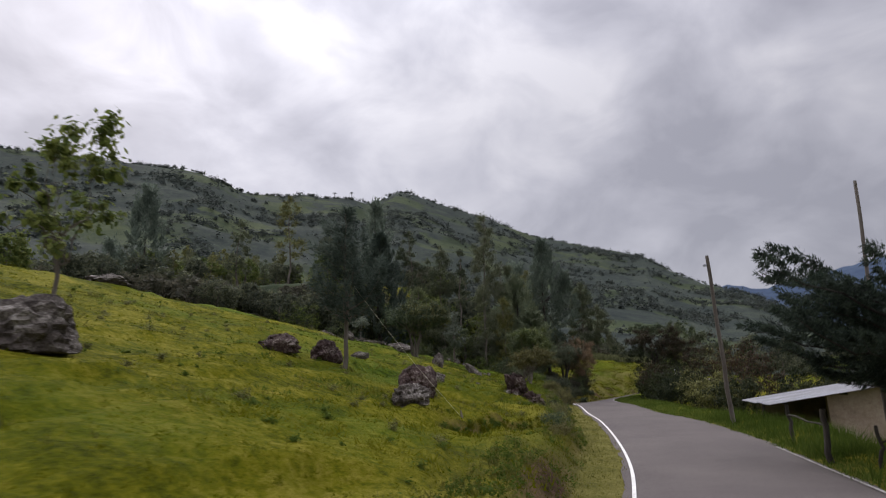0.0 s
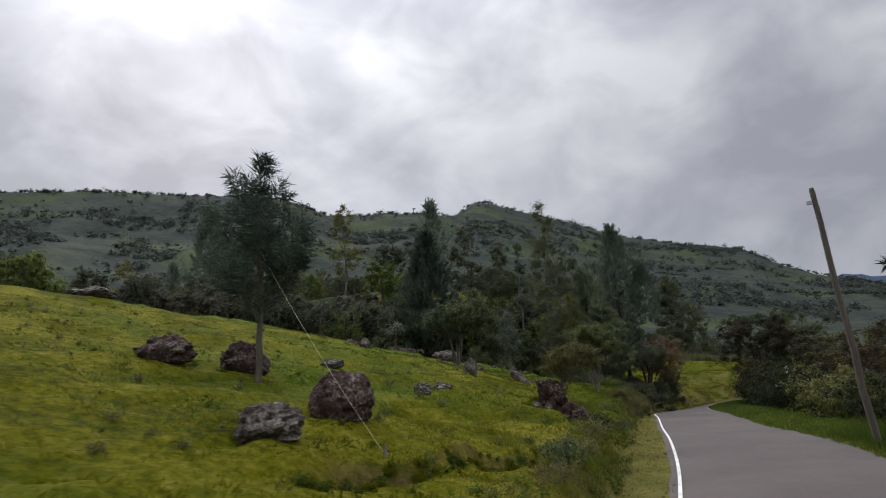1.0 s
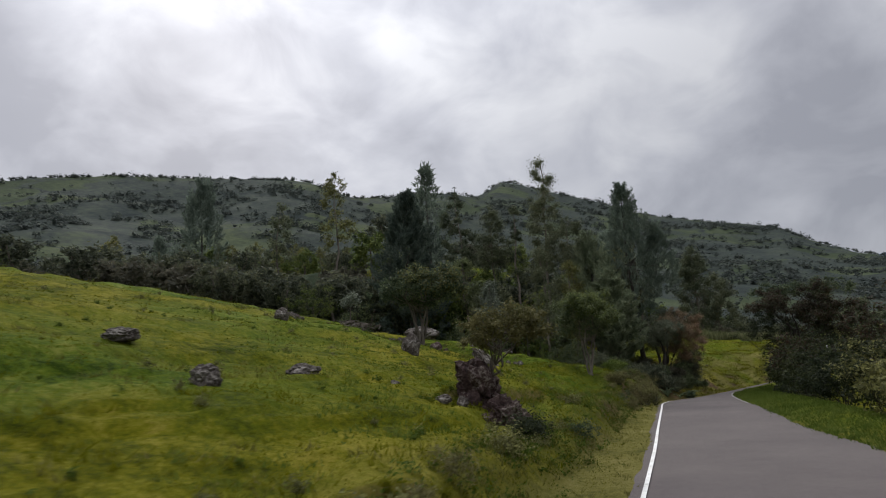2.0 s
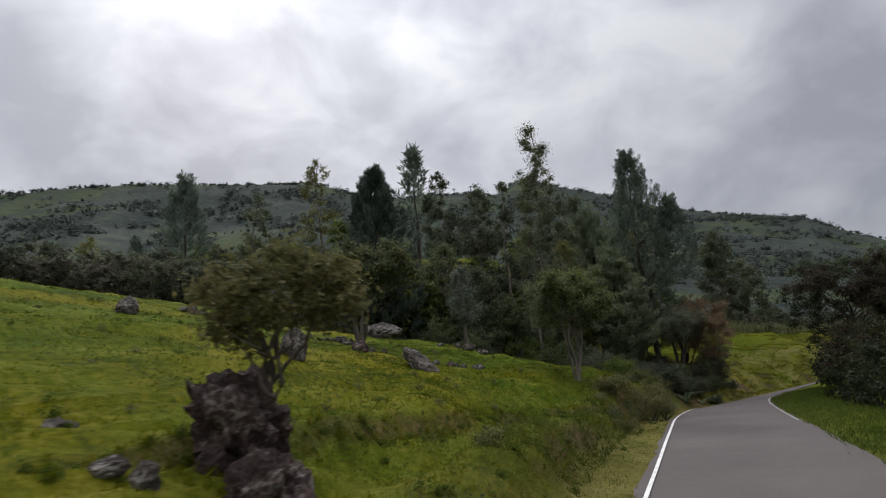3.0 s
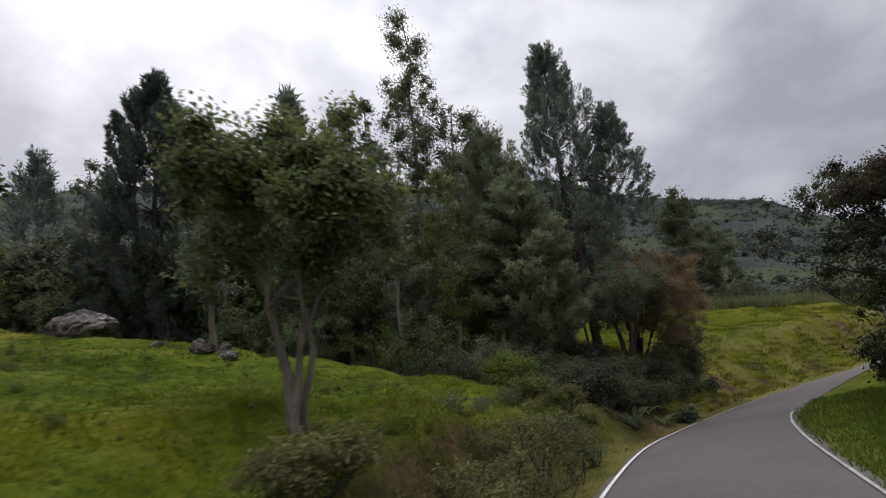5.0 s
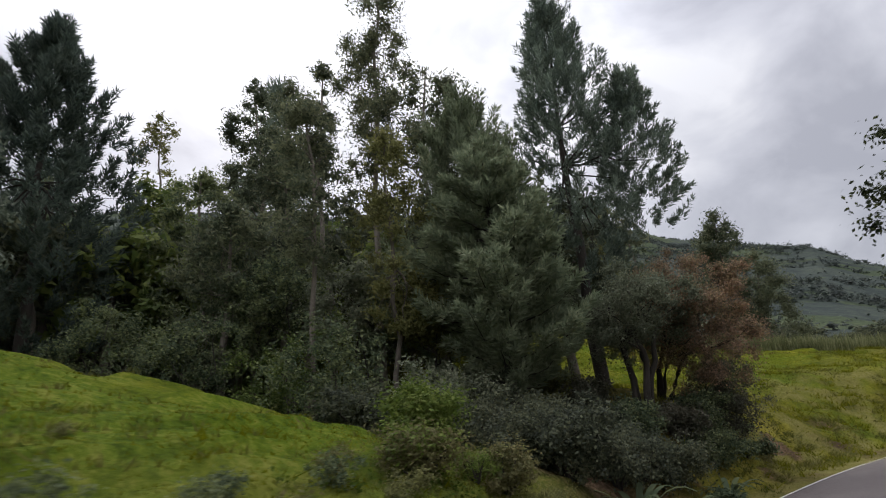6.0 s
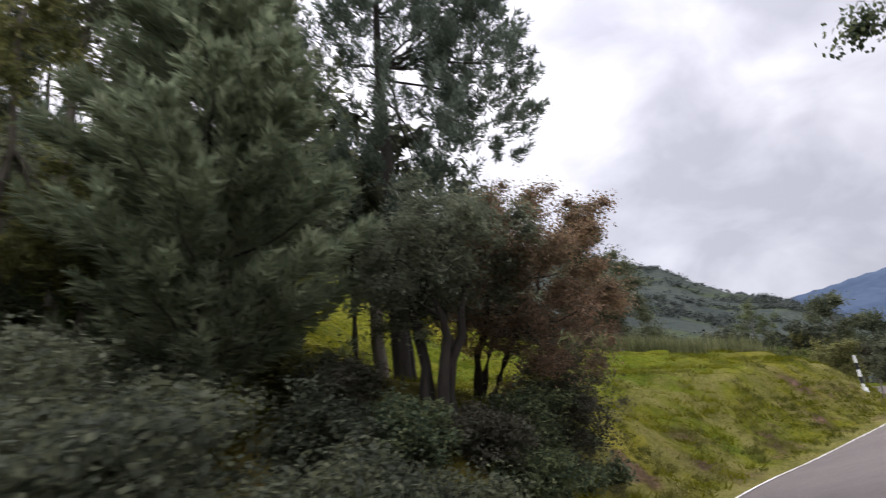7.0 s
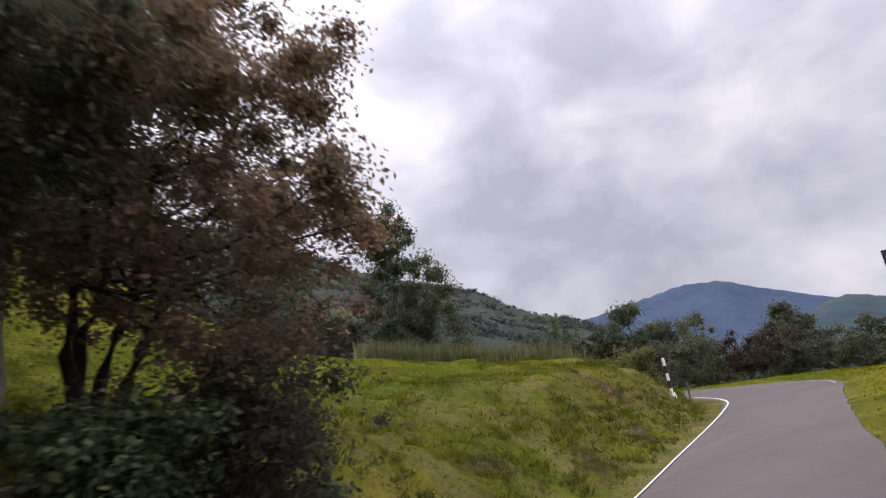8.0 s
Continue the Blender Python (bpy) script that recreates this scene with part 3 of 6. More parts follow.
    m1 = sstep(y, 11.5, 13.5) * (1 - sstep(y, 18.8, 20.2))
    m2 = sstep(y, 23, 25) * (1 - sstep(y, 37, 39))
    dug = -0.24 * m1 * (1 - sstep(out, s1 - 0.08, s1 + 0.06)) * sstep(out, s1 - 2.2, s1 - 0.25) - 0.2 * m2 * (1 - sstep(out, s2 - 0.08, s2 + 0.06)) * sstep(out, s2 - 2.0, s2 - 0.25)
    zl = vz * (1 - k) + (tl + ledge + terrace + dug) * k
    # cattle terracettes along the contours of the second field
    tread = zl / 0.30 + 0.7 * waves(x, y, 5, 66)
    tread = tread - np.floor(tread)
    zl = zl + 0.17 * (sstep(tread, 0.6, 1.0) - tread) * sstep(y, 57, 61) * sstep(out, w, w + 0.6) * sstep(waves(x, y, 4, 67), -0.5, 0.2)
    z = np.where(left, zl, vz * (1 - sstep(out, 0.3, 1.4)) + tr * sstep(out, 0.3, 1.4))
    z = np.where(out < 0, zr - 0.05, z)
    # the range beyond
    r, az = np.hypot(x, y), np.degrees(np.arctan2(x, y))
    rr = np.interp(az, RIDGE_R[:, 0], RIDGE_R[:, 1])
    top = rr * np.tan(np.radians(np.interp(az, RIDGE_AZ, RIDGE_EL)))
    s = np.clip((r - 75) / (rr - 75), 0, 1.6)
    rise = np.where(s < 1, s**1.25, 1 - 0.8 * (s - 1))
    gully = (waves(x, y, 210, 12) * 0.07 + waves(x, y, 80, 13) * 0.03) * np.clip(s, 0, 1) * np.clip(1.02 - s, 0, 1) * 2.2
    far = -6 + (top + 6) * (rise + gully) + waves(x, y, 14, 14) * 0.8 * sstep(r, 250, 500)
    zz = np.where(y > -20, np.logaddexp(z * 0.8, far * 0.8) / 0.8, z)
    z = np.where((r > 90) | (x < -34), zz, z)
    if not zones:
        return z.reshape(shape)
    soil = 0.25 * left * sstep(out, w + 0.02, w + 0.12) * (1 - sstep(out, w + bw * 0.55, w + bw * 0.95)) * sstep(waves(x, y, 3.2, 15), -0.1, 0.35)
    soil = np.where(y > 56, 0.9 * left * np.exp(-((out - 1.5) / 1.2)**2) * sstep(waves(x, y, 2.0, 16) + 0.4 * waves(x, y, 0.7, 63), 0.25, 0.5), soil)
    bare = sstep(waves(x, y, 2.8, 53), -0.45, 0.15)
    soil = np.maximum(soil, 0.6 * left * bare * np.maximum(m1 * np.exp(-((out - s1 + 0.04) / 0.10)**2), m2 * np.exp(-((out - s2 + 0.04) / 0.10)**2)))
    soil += np.exp(-(((x - 5.15) / 0.7)**2 + ((y - 74.2) / 0.6)**2)) * 1.2 * bare + np.exp(-(((x - 0.3) / 0.7)**2 + ((y - 64.4) / 0.6)**2)) * 1.1 * bare
    soil += 0.5 * np.exp(-(((x + 5) / 3.4)**2 + ((y - 56.5) / 4.0)**2))
    soil += 0.8 * left * np.exp(-((y - 9.3) / 2.6)**2) * sstep(out, w, w + 0.12) * (1 - sstep(out, w + bw * 0.8, w + bw * 1.15))
    soil += 0.8 * np.exp(-(((x + 4.0) / 1.8)**2 + ((y - 52.6) / 2.2)**2))
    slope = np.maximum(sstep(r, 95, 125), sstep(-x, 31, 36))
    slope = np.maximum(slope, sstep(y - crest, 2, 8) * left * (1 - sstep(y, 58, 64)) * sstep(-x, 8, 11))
    verge = np.where(left, 1 - sstep(out, w, w + 0.5), 0.35 * (1 - sstep(out, 0.3, 0.9)))
    mottle = sstep(waves(x, y, 3.1, 61) + 0.8 * waves(x, y, 1.0, 62), -0.25, 0.3)
    verge = np.maximum(verge, left * sstep(y, 56, 62) * (0.15 + 0.85 * mottle) * (1 - sstep(out, 2.5, 9)))
    verge = np.maximum(verge, 0.3 * left * (y < 50) * (1 - sstep(out, w + bw, w + bw + 1.6)))
    return z.reshape(shape), np.clip(np.stack([soil, slope, verge], 1), 0, 1)


def steps_from(a, b, fine, lo, hi, growth=1.13, most=26):
    """Fine steps from a to b, widening outward to lo and hi."""
    mid = list(np.arange(a, b + fine / 2, fine))
    s, v = fine, a
    lows, highs = [], []
    while v > lo:
        s = min(s * growth, most)
        v -= s
        lows.append(v)
    s, v = fine, b
    while v < hi:
        s = min(s * growth, most)
        v += s
        highs.append(v)
    return np.array(lows[::-1] + mid + highs)


def build_ground():
    xs, ys = steps_from(-6.4, -0.4, 0.1, -900, -0.4, 1.07, 13), steps_from(3, 80, 0.2, -120, 1150, 1.10, 14)
    xs = np.concatenate([xs, np.arange(-0.1, 5, 0.3), steps_from(5, 9, 0.25, 5, 900, 1.12)])
    gx, gy = np.meshgrid(xs, ys)
    z, zone = land(gx.ravel(), gy.ravel(), True)
    # bare soil shows where little ledges are too steep for turf
    gz = z.reshape(gx.shape)
    steep = np.hypot(np.gradient(gz, ys, axis=0), np.gradient(gz, xs, axis=1) + 0.29).ravel()
    turf = (gx.ravel() < 2) & (np.hypot(gx.ravel(), gy.ravel()) < 88) & (gx.ravel() > -30)
    zone[:, 0] = np.maximum(zone[:, 0], turf * 0.7 * sstep(steep, 1.1, 2.0))
    v = np.stack([gx.ravel(), gy.ravel(), z], 1)
    nx, ny = len(xs), len(ys)
    i, j = np.meshgrid(np.arange(ny - 1), np.arange(nx - 1), indexing="ij")
    f = np.stack([i * nx + j, i * nx + j + 1, (i + 1) * nx + j + 1, (i + 1) * nx + j], -1).reshape(-1, 4)
    me = mesh_of("ground", v, f, GROUND, True)
    col = me.attributes.new("zone", "FLOAT_COLOR", "POINT")
    col.data.foreach_set("color", np.concatenate([zone, np.ones((len(zone), 1))], 1).astype(np.float32).ravel())
    tagged(part("ground", me), "rolling green pasture rising to scrubby mountain slopes", "ground", kind="structure")


build_ground()


def strip(name, lift, thick, mat, i0=0, i1=None, ragged=0.0):
    """The paved band from edge to edge, with a slight camber and broken rims."""
    w = WAY[i0:i1]
    l, r = w[:, 0:2], w[:, 2:4]
    wd = np.linalg.norm(r - l, axis=1)[:, None]
    n = 9
    g = np.random.default_rng(21)
    cols = []
    for k in range(n):
        p = l + (r - l) * (k / (n - 1))
        if ragged and k in (0, n - 1):
            off = g.normal(size=(len(p), 1)) * ragged + (-0.12 if k == 0 else 0.12)
            p = p + (r - l) / wd * off
            fall = (w[:, 5:6] - w[:, 4:5]) * off / wd - 0.012
        crown = 0.03 * (1 - (2 * k / (n - 1) - 1)**2)
        tilt = (w[:, 5:6] - w[:, 4:5]) * k / (n - 1) + (fall if ragged and k in (0, n - 1) else 0)
        cols.append(np.concatenate([p, w[:, 4:5] + tilt + lift + crown], 1))
    top = np.stack(cols, 1)
    m = len(w)
    edge0, edge1 = top[:, :1] - [0, 0, thick], top[:, -1:] - [0, 0, thick]
    grid = np.concatenate([edge0, top, edge1], 1)
    k = grid.shape[1]
    i, j = np.meshgrid(np.arange(m - 1), np.arange(k - 1), indexing="ij")
    f = np.stack([i * k + j, i * k + j + 1, (i + 1) * k + j + 1, (i + 1) * k + j], -1).reshape(-1, 4)
    return mesh_of(name, grid.reshape(-1, 3), f, mat, False)


tagged(part("road", strip("road", 0.0, 0.25, ASPHALT, ragged=0.03)), "narrow worn grey asphalt road with crumbling edges", "road", kind="structure")


def painted_line(side, runs):
    """White edge line, in runs of station numbers where the paint still holds."""
    for k, (i0, i1) in enumerate(runs):
        w = WAY[i0:i1 + 1]
        l, r = (w[:, 0:2], w[:, 2:4]) if side == 0 else (w[:, 2:4], w[:, 0:2])
        d = (r - l) / np.linalg.norm(r - l, axis=1, keepdims=True)
        wd = np.linalg.norm(r - l, axis=1, keepdims=True)
        z0, z1 = (w[:, 4:5], w[:, 5:6]) if side == 0 else (w[:, 5:6], w[:, 4:5])
        edge = lambda s: np.concatenate([l + d * s, z0 + (z1 - z0) * s / wd + 0.03 * (1 - (1 - 2 * s / wd)**2) + 0.016], 1)
        v = np.concatenate([edge(0.02), edge(0.085 if side == 0 else 0.07)])
        m = len(w)
        i = np.arange(m - 1)
        f = np.stack([i, i + m, i + m + 1, i + 1], 1) if side == 0 else np.stack([i, i + 1, i + m + 1, i + m], 1)
        tagged(part("road_line", mesh_of("road_line", v, f, PAINT if side == 0 else PAINT_THIN)), "worn white painted edge line", "road marking", kind="structure")


painted_line(0, [(0, len(WAY) - 20)])
painted_line(1, [(16, 37), (66, 88), (143, len(WAY) - 20)])

# ---- the blue mountain far down the valley, distance haze put into its colour ----


def far_range(name, deg0, deg1, stops, heights, r0, r1, mat, label):
    """A mountain side that rises from r0 to a skyline at r1: bearings and height angles in degrees."""
    deg = np.linspace(deg0, deg1, 110)
    az = np.radians(deg)
    el = np.interp(deg, stops, heights) + 0.05 * np.sin(deg * 5.1) + 0.035 * np.sin(deg * 11.7) + 0.02 * np.sin(deg * 29.0)
    rows = []
    for s in np.linspace(0, 1, 16):
        r = r0 + (r1 - r0) * s
        z = -20 + (r1 * np.tan(np.radians(el)) + 20) * s**1.1 * (1 + 0.10 * np.sin(deg * 0.9 + 4 * s) * (1 - s))
        rows.append(np.stack([r * np.sin(az), r * np.cos(az), z], 1))
    rows.append(np.stack([(r1 + 500) * np.sin(az), (r1 + 500) * np.cos(az), 0 * az - 20], 1))
    k = len(az)
    i, j = np.meshgrid(np.arange(len(rows) - 1), np.arange(k - 1), indexing="ij")
    f = np.stack([i * k + j, (i + 1) * k + j, (i + 1) * k + j + 1, i * k + j + 1], -1).reshape(-1, 4)
    tagged(part(name, mesh_of(name, np.concatenate(rows), f, mat, True)), label, "mountain", kind="structure")


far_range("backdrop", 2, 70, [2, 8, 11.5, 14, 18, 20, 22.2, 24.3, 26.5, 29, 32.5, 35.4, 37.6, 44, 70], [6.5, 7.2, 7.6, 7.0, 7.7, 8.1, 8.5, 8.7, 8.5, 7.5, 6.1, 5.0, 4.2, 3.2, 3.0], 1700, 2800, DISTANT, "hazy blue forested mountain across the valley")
far_range("backdrop", 24, 75, [24, 29.5, 31.6, 33.7, 35.1, 37.1, 38.3, 45, 75], [1.5, 2.6, 4.4, 5.2, 5.35, 4.65, 4.2, 4.6, 5.0], 1000, 1500, SPUR, "hazy grey-green wooded spur below the blue mountain")


def ground_z(x, y):
    return float(land(np.array([x]), np.array([y]))[0])

# ---- trees ----


def lay_tree(name, at, label, category, trunk_paths, trunk_mat, clumps, leaf_sets, limbs=10, seed=1, group="", twig=0.035, apart=False, coarse=False):
    """trunk_paths: list of (points, radii) in local metres; clumps: (centres, radii); apart: each limb a part of its own."""
    g = np.random.default_rng(seed)
    root = thing(name, at, label, category, group)
    cs, rs = clumps
    order = g.permutation(len(cs))[:limbs if apart else 0]
    boughs = []
    for k in order:
        pts, rad = trunk_paths[k % len(trunk_paths)]
        pts = np.asarray(pts)
        z = cs[k][2] - np.linalg.norm(cs[k][:2] - pts[-1][:2]) * 0.9
        i = int(np.clip(np.searchsorted(pts[:, 2], z), 5 if len(pts) > 9 else 1, len(pts) - 1))
        n = 6
        r0 = min(max(twig * 0.7, rad[i] * 0.4), rad[i] * 0.9)
        boughs.append(tube(wander(g, pts[i], cs[k], n, 0.4), np.linspace(r0, twig * 0.2, n), 5))
    if apart:
        stems = [part("trunk", mesh_of("trunk", *tube(pts, rad, 9), trunk_mat, True), root) for pts, rad in trunk_paths]
        for k, (v, f) in zip(order, boughs):
            part("limb", mesh_of("limb", v, f, trunk_mat, True), stems[k % len(stems)])
    else:
        part("trunk", mesh_of("trunk", *joined([tube(p, r, 7) for p, r in trunk_paths] + boughs), trunk_mat, True), root)
    for nm, count, size, aspect, lift, along, mat, pick in leaf_sets:
        sel = pick(cs) if pick else slice(None)
        part(nm, leaf_mesh(nm, mat, g, cs[sel], rs[sel], count, size, aspect, lift, along, 3.6 if along else 0.8, coarse), root)
    return root


def broadleaf(name, x, y, top, fork, radii, mat, seed, label, n=9000, size=0.13, bark=BARK, lean=(0, 0), stems=1, clump=0.55, nclump=90, trunk=0.17, second=None, group="", z=None, limbs=22, apart=True, low=False, share=0.28, coarse=False, splay=0.35):
    """A spreading tree: a trunk that forks at a height (or at the ground, low), and an uneven crown of small leaves."""
    g = np.random.default_rng(seed)
    z0 = ground_z(x, y) - 0.12 if z is None else z
    c = np.array([lean[0], lean[1], top - z0 - radii[2]])
    cs, rs = crown_clumps(g, c, np.array(radii) - clump * 0.7, nclump, clump)
    paths = []
    fz = 0.0 if low else fork - z0
    base = wander(g, (0, 0, 0), (lean[0] * 0.25, lean[1] * 0.25, fz), 5, 0.08) if not low else None
    for k in range(stems):
        ang = k * 2.4 + seed
        out = np.array([math.cos(ang), math.sin(ang), 0])
        aim = c + np.array([out[0] * radii[0] * 0.3, out[1] * radii[1] * 0.3, radii[2] * (0.1 + 0.3 * g.random())])
        r0 = trunk * (1.0 if stems == 1 else 0.62)
        if low:
            mid = out * splay + np.array([lean[0] * 0.3, lean[1] * 0.3, fork - z0])
            pts = np.vstack([wander(g, out * 0.08, mid, 5, 0.2), wander(g, mid, aim, 6, 0.3)[1:]])
            rad = np.concatenate([np.linspace(r0 * 1.3, r0 * 0.85, 5), np.linspace(r0 * 0.85, r0 * 0.15, 6)[1:]])
        elif k == 0:
            pts = np.vstack([base, wander(g, base[-1], aim, 6, 0.3)[1:]])
            rad = np.concatenate([np.array([1.25, 1.08, 1.0, 0.97, 0.95]) * trunk, np.linspace(r0, r0 * 0.15, 6)[1:]])
        else:
            start = base[-1] - np.array([0, 0, 0.12 + 0.1 * k])
            pts, rad = wander(g, start, aim, 7, 0.3), np.linspace(r0, r0 * 0.15, 7)
        paths.append((pts, rad))
    sets = [("crown", n if second is None else int(n * (1 - share)), size, 0.55, 0.35, 0.0, mat, None)]
    if second is not None:
        sets.append(("leaf_spray", int(n * share), size, 0.55, 0.4, 0.0, second, lambda q: q[:, 2] + 0.4 * q[:, 0] > np.median(q[:, 2] + 0.4 * q[:, 0])))
    return lay_tree(name, (x, y, z0), label, "tree", paths, bark, (cs, rs), sets, limbs, seed, group, apart=apart, coarse=coarse)


def conifer(name, x, y, top, width, mat, seed, label, low=0.15, n=14000, size=0.34, bark=BARK_DARK, group="", tufts=150, spread=1.0, side=None, z=None, category="tree", trunk=0.2, apart=False, tuft=0.12):
    """A dark feathery tree of upswept tufts round one straight trunk."""
    g = np.random.default_rng(seed)
    z0 = ground_z(x, y) - 0.12 if z is None else z
    h = top - z0
    s = low + (0.985 - low) * g.random(tufts)**0.85
    prof = width * np.interp(s, [low, low + 0.12, 0.45, 0.75, 0.92, 1.0], [0.7, 0.95, 0.88, 0.48, 0.17, 0.02])
    a = g.random(tufts) * 2 * np.pi
    rr = prof * (0.3 + 0.7 * g.random(tufts)**0.6) * (1 + 0.3 * np.sin(a * 3 + s * 9)) * (0.85 + 0.3 * g.random(tufts))
    cs = np.stack([rr * np.cos(a), rr * np.sin(a), s * h + rr * 0.25], 1)
    cs = np.vstack([cs, [[0, 0, h - 0.25], [0.12, 0.05, h - 0.7], [-0.15, 0.1, h - 1.1]]])
    ax = np.stack([np.cos(a) * 0.7, np.sin(a) * 0.7, 0.5 + 1.3 * s], 1) + g.normal(size=(tufts, 3)) * 0.18
    ax = np.vstack([ax, [[0, 0, 1], [0.1, 0.1, 1], [-0.2, 0, 1]]])
    if side is not None:
        # a second leader beside the first: x, y, foot, top, width
        m = tufts // 3
        u = g.random(m)**0.8
        sa, sr = g.random(m) * 6.28, side[4] * np.interp(u, [0, 0.3, 1], [0.6, 1.0, 0.08]) * g.random(m)**0.5
        cs = np.vstack([cs, np.stack([side[0] + sr * np.cos(sa), side[1] + sr * np.sin(sa), side[2] + (side[3] - side[2]) * u], 1)])
        ax = np.vstack([ax, np.stack([np.cos(sa) * 0.6 + 0.2, np.sin(sa) * 0.6, 0.4 + 0.7 * u], 1) + g.normal(size=(m, 3)) * 0.18])
    path = [(wander(g, (0, 0, 0), (0, 0, h * 0.97), 10, 0.06), np.linspace(trunk, 0.02, 10))]
    root = lay_tree(name, (x, y, z0), label, category, path, bark, (cs, 0 * cs[:, 0]), [], 44 if apart else tufts // 5, seed, group, apart=apart, twig=0.025)
    part("crown", mesh_of("crown", *spikes(g, cs, ax, tuft * width * 0.5, tuft * width * 2.2, n, size, 0.26), mat), root)
    return root


def needle_tree(name, x, y, top, width, mat, seed, label, low=0.3, branches=40, n=20000, size=0.12, tuft=0.14, rise=0.25, turn_up=0.35, bark=BARK_DARK, trunk=0.1, droop=0.0, gap=0.26, up=0.5, aspect=0.1, lean=0.0, sag=0.0, prof=(0.5, 1.0, 0.9, 0.45, 0.10), shy=(0.0, 0.0)):
    """A pine with whorled limbs, each a part, that carry rows of long-needled tufts."""
    g = np.random.default_rng(seed)
    z0 = ground_z(x, y) - 0.12
    h = top - z0
    root = thing(name, (x, y, z0), label, "tree")
    line = wander(g, (0, 0, 0), (lean, 0, h * 0.985), 12, 0.07)
    stem = part("trunk", mesh_of("trunk", *tube(line, np.linspace(trunk, 0.014, 12), 9), bark, True), root)
    cs, ax = [line[-1] - [0, 0, 0.1], line[-1] - [0, 0, 0.35]], [(0, 0, 1), (0, 0, 1)]
    for k in range(branches):
        s = low + (0.96 - low) * ((k // 4 * 4 + g.normal() * 0.9) / branches)
        s = min(max(s, low * 0.9), 0.97)
        a = k * 1.75 + g.normal() * 0.35
        L = width * np.interp(s, [low, low + 0.12, 0.55, 0.8, 1.0], prof) * (0.6 + 0.5 * g.random())
        L *= 1 - max(0.0, math.cos(a) * shy[0] + math.sin(a) * shy[1])
        i = np.interp(s, np.linspace(0, 1, 12), np.arange(12))
        p0 = line[int(i)] + (line[min(int(i) + 1, 11)] - line[int(i)]) * (i % 1)
        t = np.linspace(0, 1, 7)[:, None]
        way = np.array([math.cos(a), math.sin(a), 0])
        lift = rise + 0.5 * max(0, s - 0.6)
        pts = p0 + way * L * t + np.array([0, 0, 1]) * (lift * t + turn_up * t**3 - droop * t**2) * L + g.normal(size=(7, 3)) * 0.03 * L * t
        part("limb", mesh_of("limb", *tube(pts, np.linspace(0.008 + 0.012 * L, 0.004, 7), 5), bark, True), stem)
        sd = np.array([-way[1], way[0], 0])
        for q in np.arange(0.3, 1.01, gap / max(L, gap)):
            c = pts[int(q * 6)] + (pts[min(int(q * 6) + 1, 6)] - pts[int(q * 6)]) * (q * 6 % 1)
            for w in (-1, 1):
                ax.append(way * (0.35 + 0.5 * q) + sd * w * 0.6 * g.random() + np.array([0, 0, up + 0.5 * g.random()]))
                cs.append(c + sd * w * (0.04 + 0.22 * L * (1.15 - q)) * g.random() + [0, 0, 0.05 + 0.08 * g.random()])
    cs = np.array(cs)
    part("crown", mesh_of("crown", *spikes(g, cs, np.array(ax), tuft * 0.5, tuft * 1.9, n, size, aspect, sag), mat), root)
    return root


def gum(name, x, y, top, crown, mat, seed, label, n=7000, size=0.17, bark=BARK_PALE, group="", bare=0.45, z=None, trunk=0.14, nclump=46, clump=0.55, lean=(0, 0), apart=True, coarse=True):
    """A tall thin tree, bare below, with open clouds of leaf on rising limbs."""
    g = np.random.default_rng(seed)
    z0 = ground_z(x, y) - 0.12 if z is None else z
    h = top - z0
    s = bare + (0.97 - bare) * g.random(nclump)
    wide = crown * np.interp(s, [bare, bare + 0.15, 0.75, 1.0], [0.5, 1.0, 0.85, 0.2])
    a = g.random(nclump) * 2 * np.pi
    rr = wide * g.random(nclump)**0.5
    cs = np.stack([rr * np.cos(a) + lean[0] * s, rr * np.sin(a) + lean[1] * s, s * h], 1)
    cs = np.vstack([cs, [[lean[0], lean[1], h - 0.3]]])
    rs = np.concatenate([clump * (0.6 + 0.7 * g.random(nclump)), [0.3]])
    path = [(wander(g, (0, 0, 0), (lean[0], lean[1], h * 0.96), 10, 0.10), np.linspace(trunk, 0.025, 10))]
    sets = [("crown", n, size, 0.42, 0.0, 0.0, mat, None)]
    return lay_tree(name, (x, y, z0), label, "tree", path, bark, (cs, rs), sets, nclump // 2, seed, group, twig=0.03, apart=apart, coarse=coarse)


def bush(name, x, y, radii, mat, seed, label, n=2600, size=0.09, bark=BARK_DARK, group="", z=None, clump=0.32, nclump=36, second=None, aspect=0.5, along=0.0, stems=7):
    """A mounded shrub of leaf clumps on several thin stems."""
    g = np.random.default_rng(seed)
    z0 = (ground_z(x, y) if z is None else z) - 0.05
    cs, rs = crown_clumps(g, (0, 0, radii[2] * 0.95), np.array(radii) - clump * 0.5, nclump, clump, 0.3)
    cs[:, 2] = np.maximum(cs[:, 2], 0.12)
    root = thing(name, (x, y, z0), label, "bush", group)
    for k in range(stems):
        part("stem", mesh_of("stem", *tube(wander(g, (0, 0, -0.05), cs[k], 5, 0.3), np.linspace(0.028, 0.006, 5), 5), bark, True), root)
    part("foliage", leaf_mesh("foliage", mat, g, cs, rs, n, size, aspect, 0.3, along), root)
    if second is not None:
        hi = cs[:, 2] > np.median(cs[:, 2])
        part("leaf_spray", leaf_mesh("leaf_spray", second, g, cs[hi], rs[hi] * 1.08, n // 3, size, aspect, 0.5, along), root)
    return root


